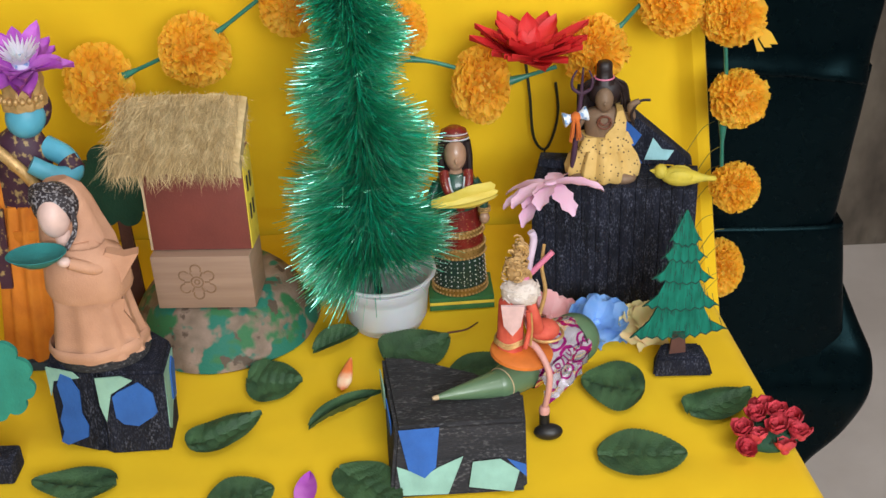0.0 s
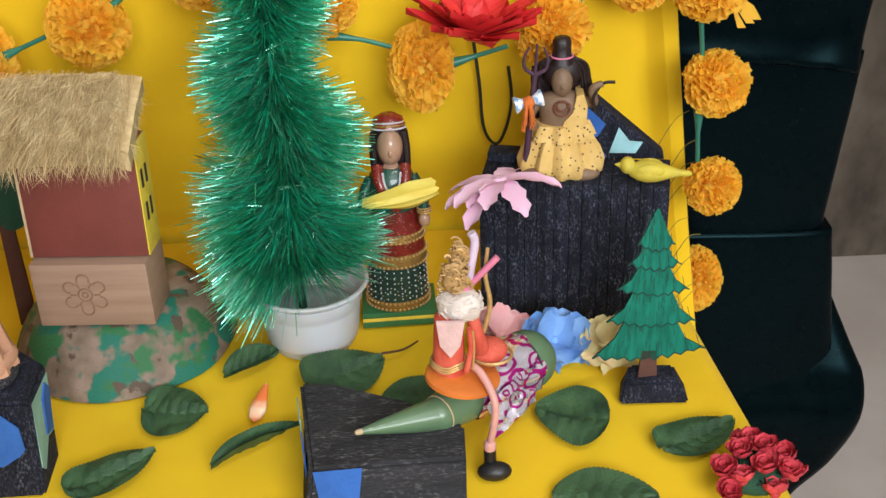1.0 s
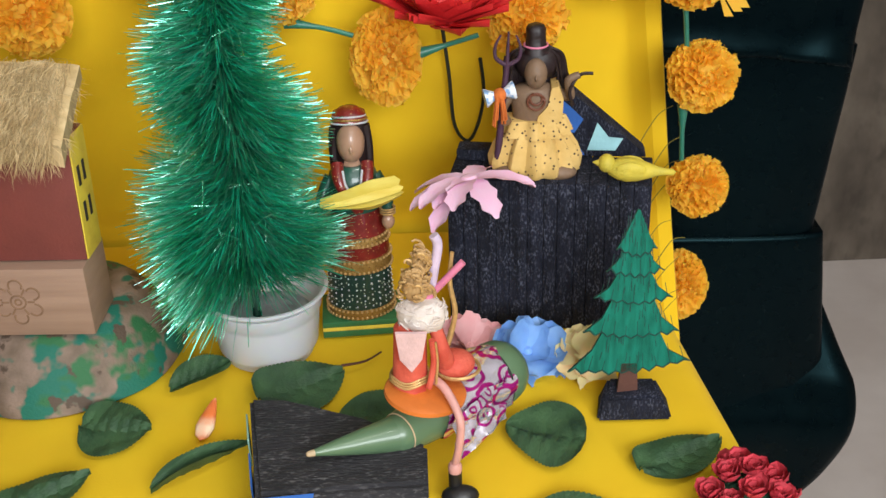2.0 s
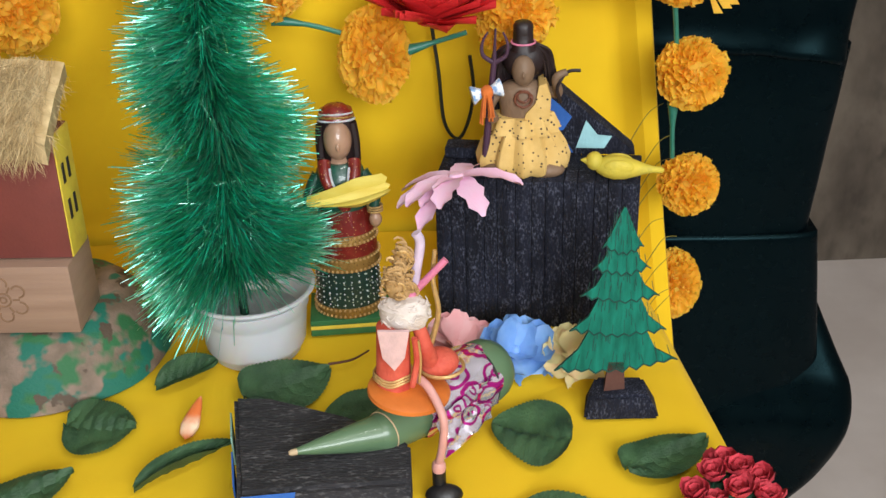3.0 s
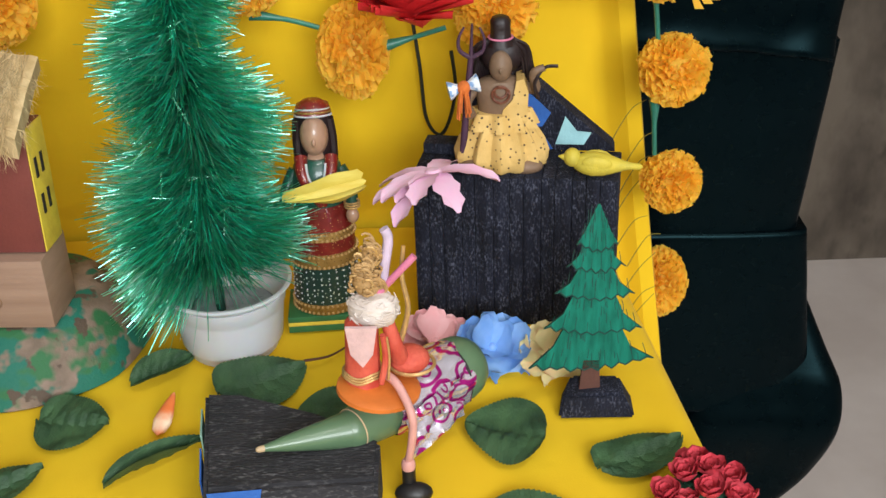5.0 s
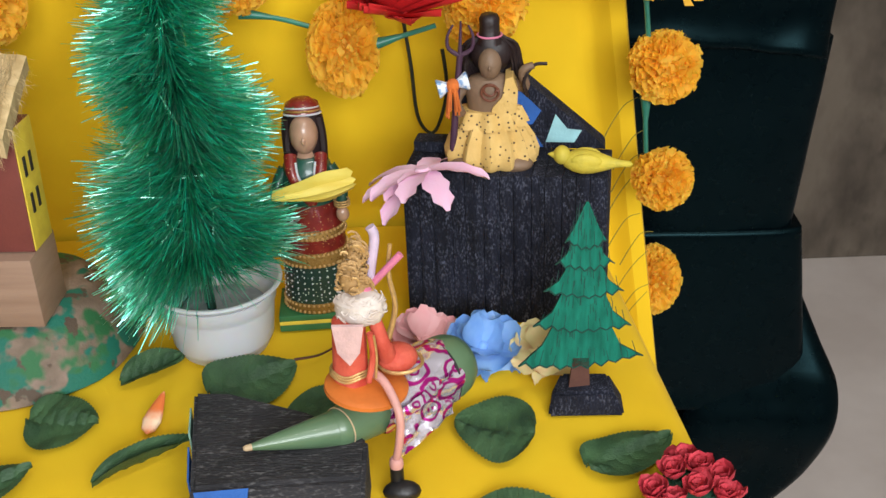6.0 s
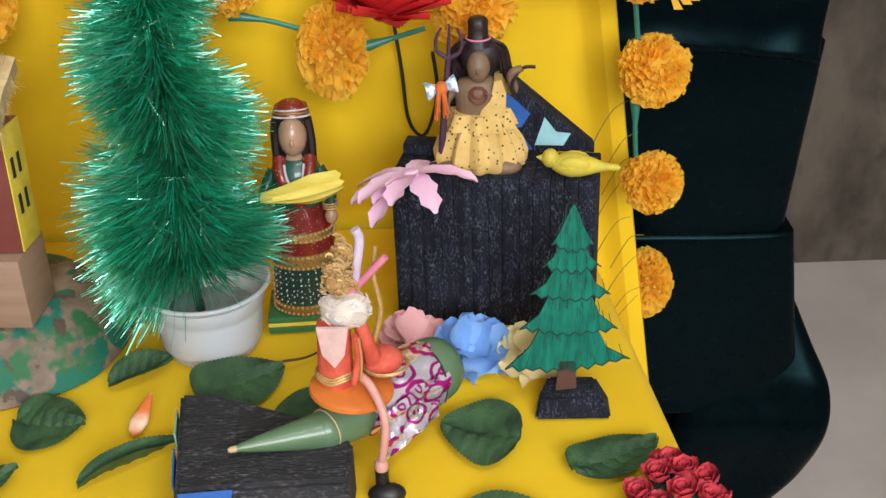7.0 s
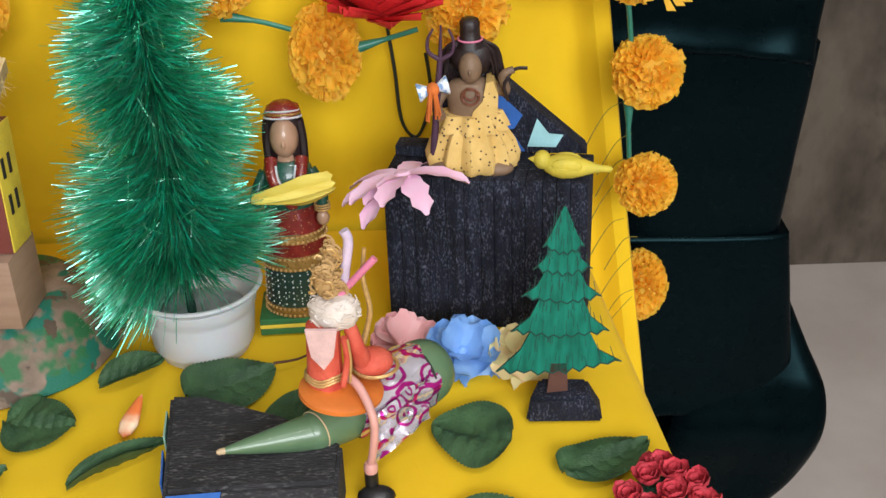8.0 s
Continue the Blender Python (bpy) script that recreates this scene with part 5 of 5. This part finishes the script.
    whole("rider_doll", b, [ORANGE, CORAL, WHITE_FLUFF, GOLD, PINK_SKIN, BLACK_SHOE, TAN_HAIR, PINK_CLOTH], "small doll in coral cloth on an orange disc astride the vehicle", "doll")


rider()
b = Build()
tube(b, arc([(-0.1505, -0.060, 0.143), (-0.147, -0.060, 0.165), (-0.1435, -0.060, 0.186), (-0.146, -0.060, 0.194)], 5), 0.0034, seg=10)
whole("lilac_straw", b, LILAC_STRAW, "bent lilac drinking straw piece beside the rider", "straw")
b = Build()
tube(b, [(-0.152, -0.062, 0.147), (-0.127, -0.060, 0.173)], 0.0026, seg=10)
whole("pink_straw", b, PINK_STRAW, "pink drinking straw piece beside the rider", "straw")
b = Build()
tube(b, arc([(-0.139, -0.056, 0.105), (-0.133, -0.055, 0.13), (-0.136, -0.055, 0.155), (-0.134, -0.055, 0.178)], 6), 0.0022, seg=8, end=0.0014)
whole("gold_twist", b, GOLD, "twisted gold thread standing beside the rider", "thread")


# ---- leaves strewn on the cloth ----
def leaf_mesh(name, seed, curl, fold, belly):
    """A fabric leaf of length one: finely toothed rim, pressed veins, a midrib."""
    b = Build()
    v = []
    nl, nw = 44, 12
    for j in range(nl + 1):
        t = j / nl
        w = 0.5 * math.sin(math.pi * min(1, 0.04 + 0.955 * t ** belly)) ** 0.66
        w *= 1 + (0.022 if j % 2 else -0.014) * (0 < j < nl) + 0.03 * noise.noise((t * 4, seed, 1.0))
        for i in range(nw + 1):
            s = i / nw * 2 - 1
            vein = abs(math.sin(t * 20 - abs(s) * 3.4)) ** 0.5
            z = fold * abs(s) ** 1.5 * w + curl * (t - 0.5) ** 2 + 0.065 * vein * (1 - abs(s) ** 2) + 0.16 * noise.noise((t * 2.2, s * 1.4, seed)) - 0.06 * math.exp(-(s / 0.12) ** 2)
            v.append((t - 0.5 + 0.035 * abs(s) * w * (j % 2), s * w + 0.03 * math.sin(t * 3 + seed), z))
    b.add(v, [(j * (nw + 1) + i, j * (nw + 1) + i + 1, (j + 1) * (nw + 1) + i + 1, (j + 1) * (nw + 1) + i) for j in range(nl) for i in range(nw)])
    return mesh_of(name, b, [LEAF])


LEAVES = [leaf_mesh("leaf_blade", 1, 0.18, 0.10, 0.85), leaf_mesh("leaf_blade", 2, 0.35, 0.20, 0.72), leaf_mesh("leaf_blade", 3, -0.2, 0.9, 0.8)]


def leaf(x0, y0, x1, y1, width, which=0, z=0.004, tip_up=0.0, roll=0.0, stalk=None):
    d = Vector((x1 - x0, y1 - y0, tip_up))
    m = Matrix.Translation(((x0 + x1) / 2, (y0 + y1) / 2, z + tip_up / 2)) @ pose(0, 0, 0, 0, 0, math.degrees(math.atan2(d.y, d.x))) @ pose(0, 0, 0, roll, -math.degrees(math.asin(tip_up / d.length)), 0)
    ob = thing("leaf", m, "dark green fabric rose leaf lying on the yellow cloth", "leaf", "leaves strewn on the cloth")
    blade = new("blade", LEAVES[which])
    blade.parent, blade.matrix_basis = ob, Matrix.Diagonal((d.length, width, 0.034, 1))
    if stalk:
        b = Build()
        tube(b, arc([m.inverted() @ Vector(p) for p in stalk], 5), 0.0012, seg=6, end=0.0008)
        part("stalk", b, BROWN_TRUNK, ob)
    return ob


leaf(-0.424, -0.001, -0.368, -0.003, 0.066, 1, roll=4)
leaf(-0.463, -0.102, -0.400, -0.064, 0.047, 1, tip_up=0.008)
leaf(-0.518, -0.148, -0.595, -0.144, 0.044, 1)
leaf(-0.432, -0.184, -0.378, -0.160, 0.052, 0)
leaf(-0.324, -0.138, -0.266, -0.186, 0.052, 0)
leaf(-0.362, 0.044, -0.318, 0.084, 0.024, 2, z=0.007, roll=28)
leaf(-0.355, -0.079, -0.290, -0.026, 0.015, 2, z=0.006, roll=14)
leaf(-0.288, 0.022, -0.224, 0.062, 0.066, 1, z=0.007, roll=10, stalk=((-0.224, 0.062, 0.012), (-0.205, 0.070, 0.010), (-0.192, 0.092, 0.004)))
leaf(-0.222, -0.006, -0.160, 0.022, 0.045, 0)
leaf(-0.036, -0.038, -0.096, -0.026, 0.078, 1, z=0.005)
leaf(-0.003, -0.081, 0.062, -0.046, 0.048, 1, z=0.004)
leaf(-0.093, -0.134, -0.014, -0.134, 0.062, 0)

b = Build()
lathe(b, [(0.0005, -0.004), (0.0055, 0.0), (0.0075, 0.008), (0.0064, 0.016), (0.0044, 0.025), (0.0022, 0.033), (0.0006, 0.036)], 16, 0, pose(0, 0, 0, -72, 0, -12), sy=0.6)
whole("flame_petal", b, FLAME, "small orange and white flame-shaped petal on the cloth", "petal", pose(-0.328, -0.016, 0.0055))
b = Build()
petal_ring(b, 2, 0.040, 0.020, 0.2, 0.2, seed=8)
whole("purple_petal", b, PURPLE_SILK, "fallen purple silk petal on the cloth", "petal", pose(-0.350, -0.182, 0.004, 0, 0, 100))


# ---- red roses ----
roses = thing("rose_bunch", pose(0.060, -0.120, -0.001) @ Matrix.Scale(0.74, 4), "bunch of small red foam roses with dark leaves", "flower bunch")
q = random.Random(3)
b = Build()
ball(b, (0, 0, 0.016), (0.036, 0.030, 0.016), seg=18, rings=8)
for k in range(60):
    a, h = q.uniform(0, 6.28), q.uniform(0, 1)
    petal_ring(b, 1, q.uniform(0.010, 0.016), 0.008, 0.6, 0.6, seed=k, m=pose(0.030 * h * math.cos(a), 0.026 * h * math.sin(a), 0.022 + 0.008 * (1 - h), q.uniform(-30, 30), q.uniform(-30, 30), q.uniform(0, 360)))
part("foliage", b, DARK_GREEN, roses, "dark green leaves")
b = Build()
for k, (n, ln, rise) in enumerate(((6, 0.0125, 0.5), (5, 0.011, 1.1), (4, 0.009, 2.0), (3, 0.006, 3.2))):
    petal_ring(b, n, ln / math.sqrt(1 + rise * rise) * 1.25, 0.0165 - 0.002 * k, rise, -0.35, seed=60 + k, cup=0.35, point=2.4)
ball(b, (0, 0, 0.004), (0.006, 0.006, 0.006), seg=10, rings=6)
ROSE = mesh_of("rose", b, [ROSE_RED])
for k, (x, y, z) in enumerate(((-0.030, -0.006, 0.026), (-0.012, 0.010, 0.034), (0.004, 0.026, 0.034), (0.012, 0.010, 0.038), (0.034, 0.008, 0.028), (-0.018, -0.022, 0.026),
                               (0.006, -0.014, 0.034), (-0.006, 0.030, 0.026), (0.026, -0.016, 0.028), (-0.034, -0.026, 0.016), (0.038, -0.010, 0.018), (0.012, -0.034, 0.018))):
    ob = tagged(new("rose", ROSE), kind="stuff")
    ob.parent, ob.matrix_basis = roses, pose(x, y, z - 0.004, -y * 900 * 0.6, x * 900 * 0.6, 47 * k)


# ---- dry sprigs at the edge of the backdrop ----
for k in range(9):
    z = 0.140 - 0.027 * k + rng.uniform(-0.008, 0.008)
    b = Build()
    x = 0.062 + 0.0020 * k + rng.uniform(-0.006, 0.006)
    tube(b, arc([(x - 0.004, 0.262, z - 0.034), (x + 0.004, 0.258, z - 0.014), (x + 0.014, 0.256, z + 0.003), (x + 0.026, 0.257, z + 0.012 + rng.uniform(-0.008, 0.006))], 5), 0.0006, seg=5, end=0.0003)
    whole("dry_sprig", b, SPRIG, "thin dry grass sprig stuck on the backdrop edge", "sprig", group="dry sprigs at the backdrop edge")


# ---- lady on her block ----
lady_block = thing("patched_block", pose(-0.535, -0.055, 0) @ Matrix(((1, 0, 0.14, 0), (0, 1, 0, 0), (0, 0, 1.25, 0), (0, 0, 0, 1))), "black sponge block with blue and mint paper patches", "block")
outline = [(-0.050, -0.030), (-0.012, -0.042), (-0.006, -0.034), (0.000, -0.045), (0.054, -0.041), (0.051, 0.010), (0.010, 0.045), (-0.060, 0.036)]
part("body", Build().take(rough_block([(x, y, 0) for x, y in outline], [(x * 1.02, y, 0.072) for x, y in outline], 0.0025)), FOAM_BLACK, lady_block)
NEAR, EAST = pose(-0.031, -0.0385, 0, 0, 0, -17), pose(0.026, -0.0455, 0, 0, 0, 4)
FLANK = pose(0.0528, -0.0155, 0, 0, 0, 93) @ Matrix.Diagonal((0.76, 1, 1, 1))
for outline, mat, lab, m in (([(-0.017, 0.006), (-0.010, 0.004), (0.013, 0.016), (0.015, 0.026), (0.010, 0.036), (0.011, 0.056), (0.004, 0.066), (-0.006, 0.068), (-0.011, 0.058), (-0.008, 0.040), (-0.014, 0.026), (-0.012, 0.016)], FELT_BLUE, "blue paper patch", NEAR @ pose(0, -0.0012, 0)),
                             ([(-0.016, 0.036), (-0.010, 0.030), (0.003, 0.028), (0.017, 0.036), (0.021, 0.040), (0.019, 0.056), (0.007, 0.066), (-0.012, 0.058), (-0.017, 0.054)], FELT_BLUE, "blue paper patch", EAST @ pose(0, -0.0012, 0)),
                             ([(-0.025, 0.032), (-0.018, 0.056), (0.002, 0.067), (-0.008, 0.071), (-0.030, 0.070), (-0.029, 0.046)], FELT_MINT, "mint paper patch", EAST),
                             ([(-0.020, 0.046), (-0.015, 0.060), (0.012, 0.067), (0.006, 0.071), (-0.021, 0.071)], FELT_MINT, "mint paper patch", NEAR),
                             ([(-0.030, 0.022), (-0.020, 0.016), (0.004, 0.030), (0.026, 0.026), (0.032, 0.066), (-0.030, 0.069)], FELT_MINT, "mint paper patch", FLANK),
                             ([(-0.002, 0.034), (0.018, 0.030), (0.026, 0.058), (0.014, 0.066), (0.000, 0.060)], FELT_BLUE, "blue paper patch", FLANK @ pose(0, -0.0015, 0))):
    b = Build()
    plate(b, outline, 0.0012)
    part("patch", b, mat, lady_block, lab, m=m @ pose(0, -0.001, 0), smooth=False)


def standing_lady():
    b = Build()
    lathe(b, [(0.041, 0.0), (0.0425, 0.004), (0.041, 0.010)], 36, 3, sy=0.8)
    lathe(b, [(0.042, 0.009), (0.0405, 0.020), (0.036, 0.040), (0.033, 0.060), (0.033, 0.080), (0.033, 0.094), (0.027, 0.106), (0.015, 0.116)], 64, 0, sy=0.8, folds=9, fold=0.05)
    # loose cloth corner at the elbow, overlapping layers and a rolled hem
    plate(b, [(0.018, 0.060), (0.031, 0.066), (0.034, 0.082), (0.052, 0.107), (0.040, 0.106), (0.026, 0.112), (0.014, 0.098)], 0.012, 0, pose(0.002, -0.026, 0, 0, 0, 12))
    plate(b, [(0.020, 0.012), (0.036, 0.016), (0.037, 0.036), (0.030, 0.052), (0.032, 0.064), (0.022, 0.064)], 0.014, 0, pose(0.002, -0.024, 0, 0, 0, 14))
    lathe(b, [(0.0345, 0.070), (0.0362, 0.076), (0.0350, 0.094), (0.0300, 0.108), (0.018, 0.116)], 64, 0, pose(-0.001, -0.001, 0, 3, 3, 0), sy=0.82, folds=4, fold=0.03, caps=False)
    lathe(b, [(0.0425, 0.010), (0.0440, 0.015), (0.0425, 0.020), (0.0410, 0.021)], 64, 0, pose(0, 0, 0, 0, -3, 0), sy=0.82, folds=6, fold=0.02, caps=False)
    ball(b, (-0.012, -0.010, 0.142), (0.0130, 0.0150, 0.0182), 1, seg=22, rings=12)
    lathe(b, [(0.009, 0.112), (0.008, 0.128)], 14, 1, pose(-0.009, -0.004, 0))
    # hood of cloth behind the head, dark patterned hair in front of it
    lathe(b, [(0.033, 0.090), (0.032, 0.110), (0.027, 0.130), (0.0235, 0.148), (0.019, 0.160), (0.010, 0.168)], 36, 0, pose(0.006, 0.010, 0.0, 0, -6, 0), sy=0.66, folds=5, fold=0.04)
    ball(b, (-0.012, -0.0015, 0.149), (0.0195, 0.0165, 0.0200), 2, seg=24, rings=12)
    for k in range(5):
        tube(b, [(-0.012 + (0.0195 - 0.0012 * k) * math.cos(radians(g)), -0.004 - 0.0016 * k - 0.0120 * math.sin(radians(g)) * 0.6, 0.152 + 0.0030 * k + 0.012 * math.sin(radians(g))) for g in range(0, 181, 12)], 0.0013, 2, seg=6)
    tube(b, arc([(0.004, -0.010, 0.150), (0.006, -0.018, 0.134), (-0.002, -0.024, 0.120), (-0.010, -0.026, 0.117)], 6), 0.0022, 2, seg=8)
    tube(b, arc([(-0.026, -0.006, 0.100), (-0.036, -0.020, 0.104), (-0.032, -0.034, 0.114)], 6), 0.0065, 0, seg=14, end=0.0045)
    tube(b, arc([(0.024, -0.006, 0.100), (0.020, -0.024, 0.099), (0.000, -0.033, 0.110)], 6), 0.0070, 0, seg=14, end=0.0050)
    ball(b, (-0.003, -0.034, 0.112), (0.0058, 0.0048, 0.0044), 1, seg=14, rings=8)
    whole("lady_doll", b, [PEACH, PALE_SKIN, DARK_BRAID, FOAM_GREY], "doll draped in a peach cloth sari holding a bowl", "doll", pose(-0.535, -0.064, 0.0900) @ Matrix.Scale(1.02, 4))


standing_lady()
b = Build()
lathe(b, [(0.0, 0.0), (0.012, 0.001), (0.022, 0.007), (0.0275, 0.012), (0.0265, 0.0125), (0.020, 0.009), (0.0, 0.006)], 28, sy=0.75)
whole("bowl", b, TEAL_BOWL, "shallow teal felt bowl held up by the lady doll", "bowl", pose(-0.559, -0.101, 0.2035) @ Matrix.Scale(0.92, 4))


# ---- blue figure in saffron cloth ----
def blue_figure():
    b = Build()
    lean = Matrix.Shear("XY", 4, (0.10, 0))
    b.take(box((0.090, 0.075, 0.010), 0.002), 3, pose(0.006, 0, 0.005))
    lathe(b, [(0.043, 0.010), (0.044, 0.020), (0.040, 0.070), (0.036, 0.120), (0.031, 0.150), (0.028, 0.166)], 96, 1, sy=0.8, folds=13, fold=0.09)
    lathe(b, [(0.030, 0.134), (0.031, 0.138), (0.0305, 0.144)], 40, 1, pose(0, 0, 0), sy=0.86)
    lathe(b, [(0.028, 0.164), (0.0275, 0.186), (0.0285, 0.205), (0.027, 0.218), (0.020, 0.230), (0.010, 0.236)], 40, 2, sy=0.74)
    plate(b, [(-0.024, 0.146), (0.004, 0.146), (0.012, 0.186), (0.006, 0.212), (-0.014, 0.216), (-0.026, 0.186)], 0.006, 1, pose(0, -0.0250, 0, -4, 0, 0))
    tube(b, arc([(-0.020, -0.020, 0.224), (0.004, -0.026, 0.206), (0.022, -0.022, 0.180)], 6), 0.0055, 4, seg=12)
    # rounded head under a gilt crown, dark hair behind
    ball(b, (0.010, -0.006, 0.246), (0.0195, 0.0180, 0.0185), 0, seg=26, rings=16)
    ball(b, (0.010, 0.006, 0.250), (0.0225, 0.0165, 0.0225), 2, seg=24, rings=14)
    lathe(b, [(0.0205, 0.256), (0.0215, 0.264), (0.0190, 0.272), (0.0200, 0.280), (0.0150, 0.290), (0.006, 0.298)], 36, 4, pose(0.010, -0.003, 0), folds=9, fold=0.07)
    for k in range(9):
        g = radians(200 + 17 * k)
        ball(b, (0.010 + 0.0215 * math.cos(g), -0.003 + 0.0215 * math.sin(g), 0.266), (0.0032, 0.0032, 0.0036), 4, seg=8, rings=6)
    tube(b, arc([(0.024, 0, 0.216), (0.044, -0.006, 0.208), (0.054, -0.014, 0.196), (0.040, -0.026, 0.198), (0.018, -0.032, 0.212)], 8), 0.0105, 0, seg=16, end=0.008)
    tube(b, [(0.046, -0.008, 0.204), (0.054, -0.014, 0.195)], 0.0118, 2, seg=14)
    tube(b, arc([(-0.024, 0, 0.216), (-0.042, -0.006, 0.200), (-0.024, -0.028, 0.214)], 7), 0.0105, 0, seg=16, end=0.008)
    plate(b, [(-0.030, 0.09), (-0.018, 0.09), (-0.016, 0.17), (-0.032, 0.17)], 0.004, 2, pose(0, -0.034, 0))
    b.v = [tuple(lean @ Vector(p)) for p in b.v]
    whole("blue_figure", b, [BLUE_SKIN, SAFFRON, MAROON, NAVY, GOLD], "blue painted figure in a saffron cloth skirt on a navy base", "figurine", pose(-0.642, 0.075, 0) @ Matrix.Diagonal((0.96, 0.96, 1.085, 1)))


blue_figure()
purple = petalled("purple_flower", pose(-0.598, 0.060, 0.318, 14, 6, 0), "purple silk flower with a pale centre on the figure's head",
                  ((12, 0.050, 0.024, 0.12, 0.10, 6), (11, 0.046, 0.023, 0.50, 0.12, 7)), PURPLE_SILK, [(0.006, 0.0), (0.008, 0.006), (0.006, 0.012), (0.002, 0.014)], DRUM_WHITE, point=0.75)
b = Build()
petal_ring(b, 24, 0.020, 0.005, 1.3, 0.1, seed=33)
petal_ring(b, 14, 0.010, 0.004, 2.4, 0.1, seed=34)
tagged(part("tuft", b, CUP, purple, "pale tufted centre"), kind="stuff")


def lobes(cx, cz, rx, rz, n, depth):
    """An outline of n round lobes."""
    pts = []
    for i in range(96):
        g = 2 * math.pi * i / 96
        k = 1 - depth * (1 - abs(math.sin(n * g / 2 + 0.3))) ** 1.6
        pts.append((cx + rx * k * math.cos(g), cz + rz * k * math.sin(g)))
    return pts


ob = thing("dark_green_tree", pose(-0.566, 0.150, 0), "dark green felt tree cut-out with a lobed crown", "toy tree")
b = Build()
plate(b, lobes(0, 0.152, 0.043, 0.048, 8, 0.20), 0.006)
part("crown", b, DARK_GREEN, ob)
b = Build()
plate(b, [(-0.008, 0), (0.008, 0), (0.006, 0.12), (-0.006, 0.12)], 0.005)
part("trunk", b, BROWN_TRUNK, ob, m=pose(0, 0.0062, 0))

ob = thing("teal_tree", pose(-0.632, -0.122, 0), "teal craft foam tree cut-out on a black sponge foot", "toy tree")
b = Build()
plate(b, lobes(0.010, 0.105, 0.044, 0.046, 11, 0.14), 0.004)
part("crown", b, TEAL_FOAM, ob)
b = Build()
plate(b, [(-0.006, 0.018), (0.006, 0.018), (0.004, 0.075), (0.016, 0.098), (0.012, 0.100), (0.0, 0.082), (-0.006, 0.104), (-0.010, 0.102), (-0.004, 0.075)], 0.003)
part("trunk", b, BROWN_TRUNK, ob, m=pose(0, -0.0032, 0))
part("foot", Build().take(box((0.042, 0.030, 0.022), 0.003)), FOAM_BLACK, ob, m=pose(-0.002, 0.0, 0.011))
